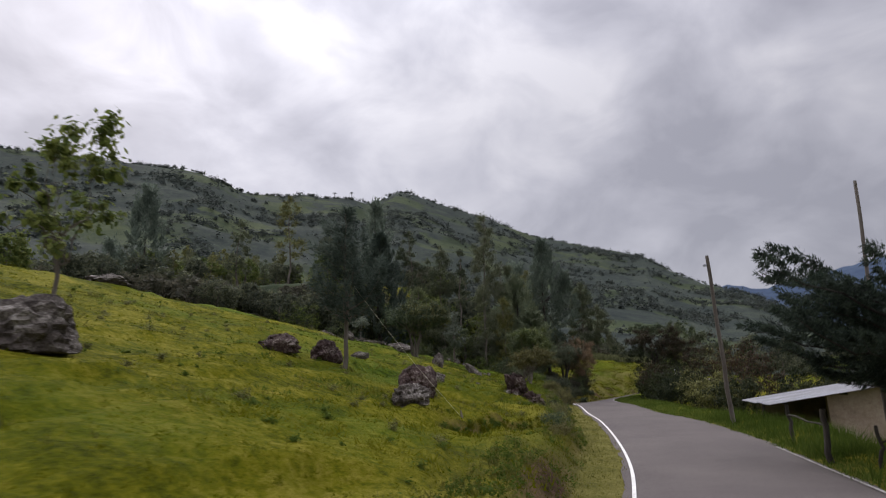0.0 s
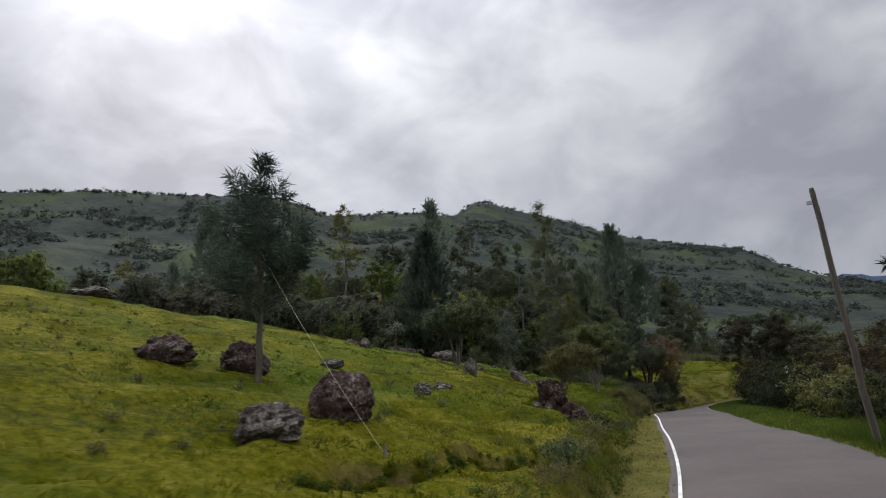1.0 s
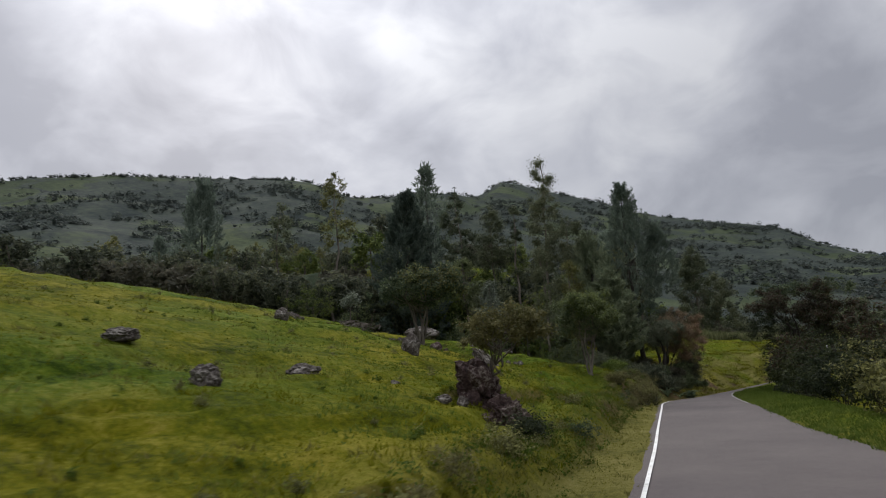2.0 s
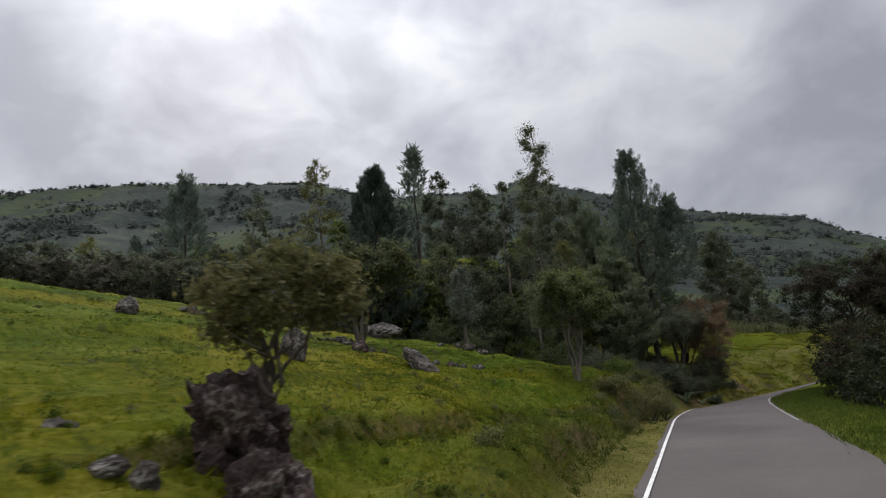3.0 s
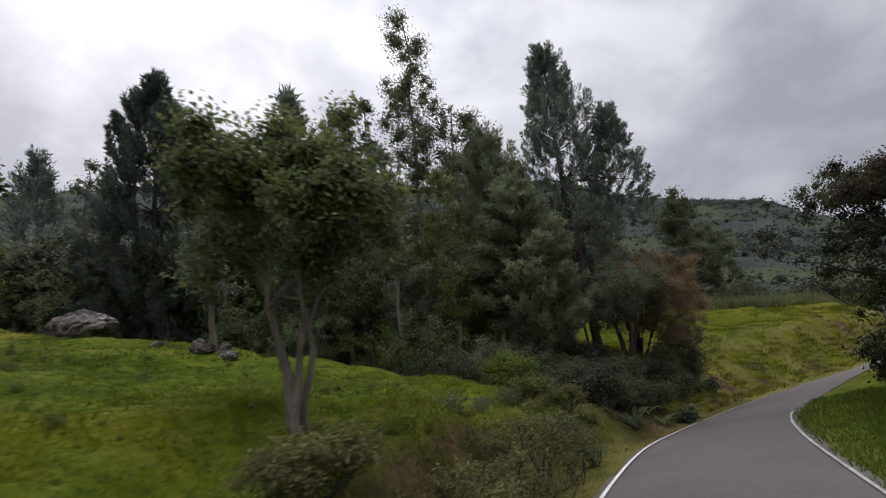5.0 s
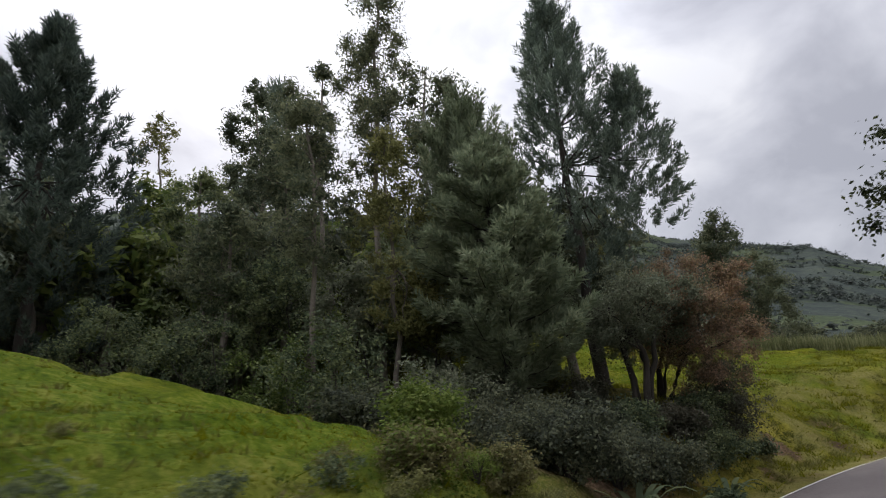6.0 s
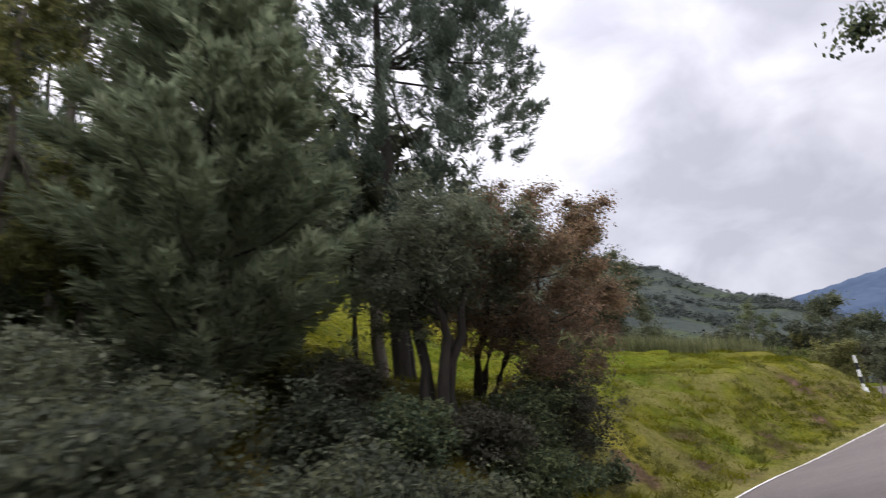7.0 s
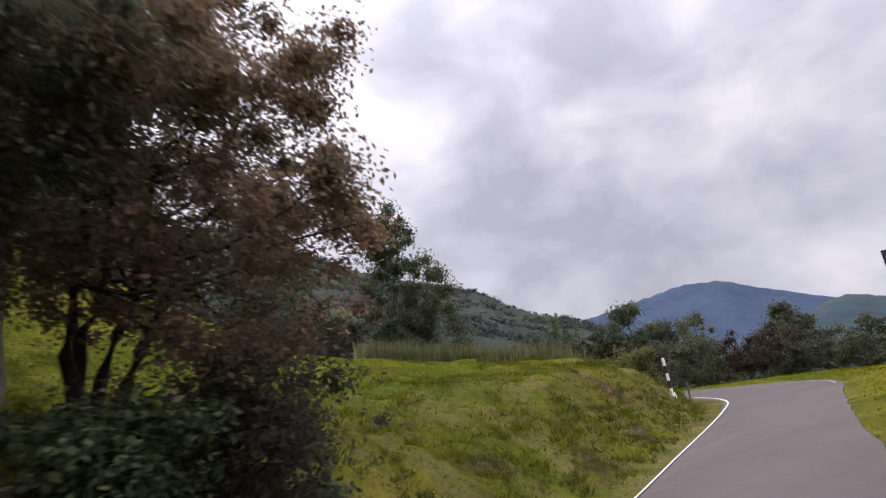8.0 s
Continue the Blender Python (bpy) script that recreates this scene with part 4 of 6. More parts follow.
# the trees that stand out one by one
broadleaf("forked_tree", -4.9, 41.2, 5.35, 2.35, (1.7, 1.6, 1.2), LEAF_DARK, 11, "spreading broad-leaved tree with a pale forked trunk", n=40000, size=0.078, bark=BARK_PALE, stems=4, trunk=0.072, clump=0.34, nclump=110, second=LEAF_BROAD, limbs=36, lean=(0.0, 0.1), share=0.3, low=True, splay=0.22)
broadleaf("umbrella_tree", -12.6, 39.3, 7.55, 4.6, (2.5, 2.4, 1.25), LEAF_DARK, 12, "flat-topped tree with several grey trunks on the pasture", n=22000, size=0.12, stems=5, trunk=0.1, nclump=110, second=LEAF_OLIVE, low=True, limbs=34, clump=0.4)
conifer("conifer", -5.2, 60.2, 15.9, 2.7, LEAF_CONIFER, 13, "tall dark feathery conifer beside the road bend", n=84000, size=0.14, tufts=700, low=0.22, side=(2.1, 0.5, 4.6, 10.2, 1.4), trunk=0.2, apart=True, tuft=0.09)
conifer("conifer", -7.8, 57.6, 11.4, 2.8, LEAF_FEATHER, 14, "dense dark conifer in the roadside thicket", n=60000, size=0.16, tufts=560, low=0.04, tuft=0.1, apart=True)
conifer("conifer", -19.8, 51.2, 15.6, 2.8, LEAF_SPRUCE, 15, "broad dark conifer on the pasture edge", n=64000, size=0.2, tufts=640, low=0.04, tuft=0.1, apart=True)
needle_tree("conifer", -6.2, 55.2, 8.7, 2.1, LEAF_FEATHER, 16, "feathery green conifer crowding the roadside bank", low=0.16, branches=90, n=62000, size=0.16, tuft=0.28, rise=0.12, turn_up=0.28, droop=0.1, trunk=0.12, gap=0.24, up=0.35, aspect=0.3)
gum("gum_tree", -11.2, 57.2, 18.6, 1.6, LEAF_GUM, 17, "tall open gum tree with a pale bare trunk", n=17000, size=0.13, nclump=60, bare=0.5, clump=0.58, lean=(0.6, 0))
gum("gum_tree", -9.0, 58.0, 13.8, 2.1, LEAF_GUM, 18, "leafy gum tree leaning beside a taller one", n=20000, size=0.13, nclump=70, bare=0.3, lean=(-0.2, 0), clump=0.62)
gum("gum_tree", -15.6, 58.0, 15.9, 1.8, LEAF_GUM, 19, "round-headed gum tree at the wood edge", n=20000, size=0.14, nclump=70, bare=0.4, clump=0.62)
gum("gum_tree", -19.7, 60.0, 18.5, 1.8, LEAF_GUM, 20, "tall gum tree with a narrow tip", n=15000, nclump=80, bare=0.4, clump=0.48)
gum("gum_tree", -13.3, 57.4, 15.3, 0.6, LEAF_GUM, 21, "thin whip-like gum tree", n=2800, nclump=22, bare=0.5, clump=0.35)
gum("gum_tree", -8.6, 54.2, 9.4, 1.1, LEAF_OLIVE, 61, "thin gum tree with a rusty trunk and olive leaves", n=7000, nclump=40, bare=0.35, clump=0.45, trunk=0.08, bark=BARK, size=0.12)
gum("gum_tree", -10.2, 53.0, 10.6, 1.3, LEAF_GUM, 62, "open-crowned gum tree at the edge of the pasture", n=9000, nclump=50, bare=0.45, clump=0.45, trunk=0.09, size=0.12)
gum("gum_tree", -17.2, 55.2, 11.2, 1.8, LEAF_DARK, 71, "dark-leaved gum tree behind the pasture crest", n=12000, nclump=60, bare=0.3, size=0.15, clump=0.55)
gum("gum_tree", -14.4, 54.0, 8.8, 1.7, LEAF_GUM, 72, "short leafy gum tree behind the pasture crest", n=11000, nclump=56, bare=0.25, size=0.14, clump=0.55)
for k, (x, y, t) in enumerate(((-7.6, 63.2, 9.0), (-8.3, 64.6, 8.6), (-6.6, 64.9, 8.0))):
    gum("thin_tree", x, y, t, 1.2, LEAF_GUM, 63 + k, "thin dark-stemmed tree at the back of the thicket", n=4000, nclump=30, bare=0.55, clump=0.5, trunk=0.07, bark=BARK_DARK)
gum("slender_tree", -11.4, 46.0, 7.3, 0.85, LEAF_SILVER, 22, "slender silvery-leaved tree with a straight pale trunk", n=5200, size=0.12, bare=0.34, clump=0.34, nclump=44, trunk=0.09)
conifer("cypress", -67.0, 73.0, 32.4, 3.6, LEAF_CONIFER, 23, "solitary dark cypress on the far slope", n=11000, size=0.5, tufts=200, low=0.1, tuft=0.2)
gum("gum_tree", -2.4, 93.0, 16.5, 2.2, LEAF_GUM, 24, "tall gum tree standing behind the field crest", n=24000, nclump=90, bare=0.1, size=0.22, clump=0.75)
gum("gum_tree", -0.3, 94.5, 12.6, 2.6, LEAF_GUM, 25, "rounded gum tree behind the field crest", n=20000, nclump=70, bare=0.1, size=0.22, clump=0.8)
needle_tree("young_pine", -7.25, 15.9, 6.95, 1.25, LEAF_SPRUCE, 26, "young pine with a bare trunk on the pasture", low=0.28, branches=34, n=10000, size=0.19, tuft=0.2, rise=0.35, turn_up=0.6, bark=BARK, trunk=0.074, gap=0.28, up=1.0, aspect=0.13, sag=0.45, prof=(0.8, 1.0, 0.72, 0.3, 0.04))
broadleaf("rusty_tree", -3.6, 60.0, 5.8, 2.6, (2.1, 2.0, 2.1), LEAF_RUSSET, 27, "rusty-leaved tree with dark branching stems on the bank", n=70000, size=0.056, bark=BARK_DARK, stems=4, trunk=0.1, nclump=200, second=LEAF_BROWN, lean=(1.2, -0.9), low=True, limbs=40, clump=0.36, share=0.35)
broadleaf("thicket_tree", -3.5, 57.3, 5.2, 2.6, (1.6, 1.6, 1.35), LEAF_THICKET_LIFTED, 28, "dark many-stemmed tree in the roadside thicket", n=44000, size=0.06, bark=BARK_DARK, stems=5, trunk=0.13, nclump=110, low=True, limbs=30, clump=0.36)
for k, (x, y, t, r, m, lb) in enumerate(((-10.6, 55.2, 6.6, 1.7, LEAF_THICKET_LIFTED, "dark leafy tree at the wood edge"), (-8.4, 56.0, 6.0, 1.5, LEAF_OLIVE, "olive-leaved tree in the thicket"), (-12.9, 54.6, 7.0, 1.8, LEAF_DARK, "dark tree behind the pasture crest"))):
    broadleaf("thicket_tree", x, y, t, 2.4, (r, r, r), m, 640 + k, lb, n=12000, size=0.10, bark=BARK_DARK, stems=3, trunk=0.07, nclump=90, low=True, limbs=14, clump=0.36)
broadleaf("roadside_tree", 4.2, 51.3, 5.9, 2.2, (3.25, 2.0, 2.3), LEAF_HEDGE, 29, "rusty and green roadside tree overhanging the road", n=62000, size=0.076, bark=BARK_DARK, stems=4, trunk=0.14, nclump=210, second=LEAF_RUST, limbs=40, share=0.5, clump=0.36)
broadleaf("roadside_tree", 6.6, 57.4, 6.7, 3.6, (3.4, 0.9, 0.85), LEAF_DARK, 33, "dark-leaved tree reaching a bough over the road", n=12000, size=0.085, bark=BARK_DARK, stems=3, trunk=0.12, nclump=60, limbs=20, clump=0.35, lean=(-1.4, -0.7))
broadleaf("sapling", -8.5, 7.4, 6.6, 4.0, (1.15, 1.1, 1.45), LEAF_BROAD, 30, "sparse young tree growing beside a boulder", n=2000, size=0.125, bark=BARK, nclump=34, trunk=0.036, clump=0.26, stems=3)
needle_tree("dark_cypress", 6.3, 13.2, 2.75, 3.3, LEAF_PINE, 31, "dark spreading cypress reaching boughs over the verge", low=0.34, branches=84, n=110000, size=0.10, tuft=0.2, rise=0.42, turn_up=0.0, droop=0.08, gap=0.16, up=0.1, aspect=0.26, trunk=0.2, sag=0.25, prof=(0.7, 0.9, 1.0, 0.95, 0.8), shy=(0.55, 0.6))
broadleaf("rock_tree", -3.4, 25.3, 3.1, 1.95, (1.15, 0.85, 0.5), LEAF_DRY, 32, "small olive-leaved tree leaning over a boulder", n=8000, size=0.06, nclump=70, trunk=0.045, clump=0.2, lean=(0.55, -0.2), stems=3)

# ---- woods in the dip behind the pasture ----
woods = [
    gum("gum_tree", 0, 0, 11.0, 1.7, LEAF_GUM, 40, "slim grey-green gum tree in the woods", n=2400, z=0, bare=0.28, nclump=44, size=0.30, clump=0.62, apart=False, bark=BARK),
    gum("gum_tree", 0, 0, 12.5, 2.1, LEAF_OLIVE, 41, "olive gum tree in the woods", n=2600, z=0, bare=0.22, nclump=48, size=0.30, clump=0.68, apart=False, bark=BARK),
    broadleaf("wood_tree", 0, 0, 7.6, 2.8, (3.0, 2.8, 2.6), LEAF_WOOD_SHADED, 42, "dark round-crowned tree in the woods", n=2600, z=0, size=0.34, nclump=60, clump=0.62, coarse=True, apart=False, limbs=8),
    broadleaf("wood_tree", 0, 0, 6.2, 1.6, (2.8, 2.9, 2.3), LEAF_BROAD, 43, "green round-crowned tree in the woods", n=2600, z=0, size=0.34, nclump=60, clump=0.6, coarse=True, apart=False, limbs=8),
    conifer("conifer", 0, 0, 11.5, 2.1, LEAF_CONIFER, 44, "dark conifer in the woods", n=3200, z=0, size=0.5, tufts=170, low=0.04, tuft=0.18),
    broadleaf("wood_tree", 0, 0, 5.0, 1.2, (2.6, 2.4, 1.9), LEAF_BRAMBLE, 45, "brownish low tree in the woods", n=2200, z=0, size=0.34, nclump=50, clump=0.6, coarse=True, apart=False, limbs=8),
]


def plant_woods():
    g = np.random.default_rng(5)
    spots, used = [], []

    def fill(count, x0, x1, y0, y1, keep, gap, kinds, size=1.0):
        tries = 0
        while count and tries < 6000:
            tries += 1
            x, y = x0 + (x1 - x0) * g.random(), y0 + (y1 - y0) * g.random()
            if not keep(x, y) or any((x - a)**2 + (y - b)**2 < gap * gap for a, b in used):
                continue
            used.append((x, y))
            k = kinds[g.integers(len(kinds))]
            spots.append((x, y, k, size * (0.8 + 0.45 * g.random()) * (1.15 if k in (0, 1, 4) else 1.0)))
            count -= 1

    line = lambda x: np.interp(x, [-40, -28, -25, -15, -12, -8, -5], [40, 38, 42, 46, 47.5, 48.5, 49.5])
    fill(40, -36, -7, 50, 64, lambda x, y: line(x) + 3.6 < y and math.hypot(x + 1, y - 47) > 17, 1.9, (2, 3, 5, 2, 2))
    fill(26, -48, -25, 44, 60, lambda x, y: line(x) + 4 < y, 2.0, (2, 2, 5, 2), 1.05)
    fill(16, -26, -12, 59, 66, lambda x, y: True, 1.8, (2, 0, 2, 3, 1))
    fill(84, -75, -9, 54, 100, lambda x, y: y > 60 - (x + 9) * 0.05 and not (x > -24 and 66 < y < 88) and y > line(x) + 8, 2.6, (0, 1, 2, 3, 4, 0, 1), 1.1)
    fill(44, -62, -33, 28, 62, lambda x, y: True, 2.6, (2, 3, 5, 2, 2), 0.8)
    fill(46, -130, -20, 95, 175, lambda x, y: True, 5.0, (0, 1, 2, 3, 4))
    fill(20, -22, 4, 100, 150, lambda x, y: True, 4.5, (2, 3, 2, 5, 2))
    fill(44, -14, 16, 95, 110, lambda x, y: True, 1.9, (2, 5, 2, 2), 0.6)
    fill(22, 22, 60, 96, 120, lambda x, y: True, 2.8, (2, 5, 2), 0.55)
    fill(24, 34, 95, 96, 160, lambda x, y: True, 4.5, (2, 3, 5, 2, 5), 0.7)
    z = land(np.array([s[0] for s in spots]), np.array([s[1] for s in spots]))
    tall = (11.0, 12.5, 7.6, 6.2, 11.5, 5.0)
    for (x, y, k, s), h in zip(spots, z):
        # the wood stays below the mountain's skyline
        room = (0.29 * math.hypot(x, y - 34) + 1.7 - float(h)) / tall[k]
        if room < 0.45:
            continue
        s = min(s, room)
        o = copy_thing(woods[k], pose(x, y, float(h) - 0.15, 0, 0, g.random() * 360) @ Matrix.Scale(s, 4))
        o["group"] = "trees of the wood"
    for k, o in enumerate(woods):
        x, y = -44 + k * 4.2, 64 + (k % 3) * 5
        o.location = (x, y, ground_z(x, y) - 0.15)
        o["group"] = "trees of the wood"


plant_woods()


def slope_scrub():
    """Far scrub and trees over the mountain side, beyond counting."""
    g = np.random.default_rng(9)
    n = 30000
    az = np.radians(-72 + 98 * g.random(n))
    r = 110 + 840 * g.random(n)**1.45
    x, y = r * np.sin(az), r * np.cos(az)
    drift = waves(x, y, 150, 31) + 0.6 * waves(x, y, 38, 32)
    rows = np.abs(waves(x, y, 120, 33)) < 0.02
    keep = (drift > 0.16) | rows | (g.random(n) < 0.03)
    x, y, r = x[keep], y[keep], r[keep]
    z = land(x, y)
    s = (1.2 + 1.8 * g.random(len(x))**2) * (0.8 + r / 600)
    cs = np.stack([x, y, z + s * 0.45], 1)
    tagged(part("slope_scrub", mesh_of("slope_scrub", *leaves(g, cs, s, 230000, 1.3, 0.9, 0.9, 0.0, 0.7, True), LEAF_SCRUB)), "dark scrub and trees scattered over the mountain side", "scrub", kind="stuff")
    # the ragged line of trees along the skyline
    az = np.radians(-66 + 80 * g.random(1500))
    deg = np.degrees(az)
    rr = np.interp(deg, RIDGE_R[:, 0], RIDGE_R[:, 1])
    thin = g.random(1500) < 0.25 + 0.75 * (np.sin(deg * 1.9) + np.sin(deg * 4.7 + 1) > 0.2)
    az, rr = az[thin], rr[thin] * (0.985 + 0.02 * g.random(thin.sum()))
    x, y = rr * np.sin(az), rr * np.cos(az)
    s = 0.8 + 2.2 * g.random(len(x))**3
    cs = np.stack([x, y, land(x, y) + s * 0.4], 1)
    tagged(part("ridge_scrub", mesh_of("ridge_scrub", *leaves(g, cs, s, 22000, 1.1, 0.9, 0.6, 0.0, 0.9, True), LEAF_SCRUB)), "low trees along the mountain ridge", "scrub", kind="stuff")


slope_scrub()

# ---- rocks ----


def boulder(name, x, y, size, mat, seed, label, turn=0.0, tilt=0.0, sink=0.12, rough=0.28, group="", category="boulder"):
    """A craggy boulder, bedded in the turf; size: width, depth, height."""
    g = np.random.default_rng(seed)
    bm = bmesh.new()
    bmesh.ops.create_icosphere(bm, subdivisions=4, radius=0.5)
    off = Vector(g.random(3) * 50)
    for v in bm.verts:
        d = v.co.normalized()
        f = 1 + rough * 1.1 * noise.noise(d * 1.3 + off) - rough * 0.7 * abs(noise.noise(d * 2.4 + off)) - rough * 0.6 * abs(noise.noise(d * 5.5 + off)) + rough * 0.35 * noise.noise(d * 12 + off) - rough * 0.25 * abs(noise.noise(d * 9 + off))
        # cracks and flattened faces, as broken stone has
        q = noise.voronoi(d * 1.5 + off)[0]
        f -= rough * 0.5 * max(0.0, 1 - (q[1] - q[0]) * 7)
        # worn flat faces
        for k in range(5):
            w = Vector((math.cos(k * 1.3 + seed), math.sin(k * 1.3 + seed), 0.5 * math.sin(k * 2.1 + seed))).normalized()
            f = min(f, (0.80 + 0.05 * k) / max(0.05, d.dot(w)))
        v.co = d * 0.5 * f
        if v.co.z < -0.28:
            v.co.z = -0.28 + (v.co.z + 0.28) * 0.2
    bm.transform(Euler((tilt * 0.4, tilt, turn)).to_matrix().to_4x4() @ Matrix.Diagonal((size[0], size[1], size[2] * 1.18, 1)))
    z = ground_z(x, y) + size[2] * (0.34 - sink)
    ob = part(name, from_bm(name, bm, mat, False), None, "", (x, y, z))
    return tagged(ob, label, category, group)


boulder("boulder", -8.2, 6.7, (1.75, 1.3, 0.95), ROCK_PALE, 101, "large lichened grey boulder beside a sapling", 0.4)
boulder("boulder", -4.85, 15.3, (1.2, 0.95, 1.0), ROCK, 102, "big dark brown boulder on the pasture", 0.7, 0.15, rough=0.2)
boulder("boulder", -4.2, 12.65, (1.05, 0.75, 0.62), ROCK_PALE, 103, "low pale boulder half grown over with grass", 0.3, -0.2)
boulder("boulder", -8.95, 15.1, (1.35, 0.8, 0.62), ROCK, 104, "long low dark boulder on the pasture", 0.5)
boulder("boulder", -8.1, 16.5, (1.15, 0.9, 0.82), ROCK, 105, "dark rounded boulder beside the young pine", 1.1)
boulder("boulder", -13.7, 30.6, (0.65, 0.6, 0.62), ROCK_PALE, 106, "small pale boulder near the pasture crest", 0.2)
boulder("boulder", -8.8, 31.6, (0.7, 0.65, 0.9), ROCK_PALE, 107, "upright grey boulder with white lichen", 0.9, 0.1, rough=0.22)
boulder("boulder", -7.6, 35.45, (1.55, 0.65, 0.46), ROCK_PALE, 108, "slanting wedge-shaped grey boulder", 0.35, 0.78, rough=0.18, sink=0.12)
boulder("boulder", -16.1, 45.7, (2.3, 1.4, 0.95), ROCK_PALE, 109, "wide flat grey boulder at the pasture edge", 0.1, rough=0.2)
boulder("boulder", -3.6, 25.3, (1.15, 0.95, 1.35), ROCK, 110, "craggy dark boulder under a small tree", 0.6, -0.25, rough=0.5)
boulder("boulder", -2.95, 24.95, (1.0, 0.8, 0.72), ROCK, 111, "broken dark boulder at the foot of a larger one", 0.2, 0.3, rough=0.5)
boulder("boulder", -24.5, 24.3, (2.2, 1.4, 0.7), ROCK_PALE, 112, "low grey boulder on the skyline of the pasture", 0.3)
boulder("boulder", -8.9, 20.9, (0.8, 0.5, 0.3), ROCK_PALE, 113, "flat stone showing in the turf", 0.3)
boulder("boulder", -6.5, 23.2, (0.75, 0.5, 0.3), ROCK_PALE, 114, "flat stone lying in the pasture grass", 0.8)
boulder("boulder", -5.6, 20.0, (0.5, 0.4, 0.4), ROCK_PALE, 115, "small pale stone in the pasture grass", 0.2)
boulder("boulder", -9.9, 35.6, (0.6, 0.5, 0.45), ROCK, 116, "dark stone on the pasture", 0.5)
g_st = np.random.default_rng(77)
for cx, cy, k, s in ((-11.2, 45.6, 9, 0.5), (-14.0, 39.9, 14, 0.42), (-17.3, 35.9, 7, 0.45), (-8.1, 38.2, 4, 0.36), (-7.0, 39.2, 3, 0.3), (-10.8, 37.6, 3, 0.36), (-3.5, 24.3, 4, 0.34)):
    for i in range(k):
        boulder("stone", cx + g_st.normal() * 0.55, cy + g_st.normal() * 0.35, (s * (0.6 + 0.7 * g_st.random()), s * 0.7, s * (0.4 + 0.4 * g_st.random())), ROCK_PALE if i % 5 else ROCK, 130 + i + k * 20, "loose grey stone heaped on the turf", g_st.random() * 3, group="loose stones", category="stone")

# ---- poles, cable, fence, shed ----


def pole(name, foot, head, r, label, notch=True):
    root = thing(name, foot, label, "pole")
    d = np.array(head) - np.array(foot)
    g = np.random.default_rng(3)
    shaft = part("shaft", mesh_of("shaft", *tube(wander(g, (0, 0, -0.25), d, 9, 0.02), np.linspace(r * 1.15, r * 0.82, 9), 12), WOOD_GREY, True), root)
    bm = bmesh.new()
    bmesh.ops.create_cone(bm, cap_ends=True, segments=12, radius1=r * 0.83, radius2=r * 0.7, depth=0.05, matrix=Matrix.Translation(Vector(d) + Vector((0, 0, 0.02))))
    part("top_end", from_bm("top_end", bm, WOOD_GREY), shaft)
    if notch:
        u = d * 0.95
        part("bracket", from_bm("bracket", bevelled(u[0] - r - 0.1, u[1] - 0.03, u[2] - 0.04, u[0] - r * 0.6, u[1] + 0.03, u[2] + 0.04, 0.008), STEEL), shaft, "small steel bracket")
    return root


pole("utility_pole", (4.16, 22.75, ground_z(4.16, 22.75)), (3.86, 21.8, 5.72), 0.07, "leaning weathered wooden utility pole at the verge")
pole("utility_pole", (5.75, 15.0, ground_z(5.75, 15.0)), (6.05, 15.0, 5.95), 0.042, "thin upright wooden pole beside the dark pine", False)


def cable():
    a, b = np.array((-7.15, 15.82, 4.9)), np.array((-3.4, 14.2, ground_z(-3.4, 14.2)))
    s = np.linspace(0, 1, 14)[:, None]
    p = a + (b - a) * s - np.array([0, 0, 0.12]) * (4 * s * (1 - s))
    root = thing("stay_cable", b, "thin pale stay cable from the pine to the turf", "cable")
    part("strand", mesh_of("strand", *tube(p - b, np.full(14, 0.003), 5), CABLE, True), root)
    part("peg", mesh_of("peg", *tube([(0.05, -0.03, -0.2), (0, 0, 0.0), (-0.03, 0.02, 0.16)], [0.03, 0.03, 0.022], 7), WOOD_GREY, True), root, "wooden ground peg")


cable()


def fence():
    root = thing("fence", (4.3, 13.6, ground_z(4.3, 13.6)), "old fence of crooked dark posts along the verge", "fence")
    o = np.array(root.location)
    g = np.random.default_rng(8)
    tops = []
    for x, y, h, lean, r in ((4.26, 14.0, 1.05, (0.02, 0.05), 0.06), (4.7, 12.9, 0.75, (0.05, 0.0), 0.035), (5.2, 12.6, 0.8, (-0.02, 0.02), 0.04), (4.55, 17.4, 0.95, (-0.06, 0.0), 0.045)):
        z = ground_z(x, y)
        p = wander(g, (x, y, z - 0.15), (x + lean[0], y + lean[1], z + h), 8, 0.22)
        tops.append(p[-2])
        part("post", mesh_of("post", *tube(p - o, np.linspace(r * 1.1, r * 0.9, 8), 8), BARK_DARK, True), root)
    for a, b in ((tops[1], tops[2]), (tops[0], tops[3])):
        part("rail", mesh_of("rail", *tube(wander(g, a - o - [0, 0, 0.15], b - o - [0, 0, 0.1], 6, 0.05), np.full(6, 0.02), 6), BARK_DARK, True), root)


fence()


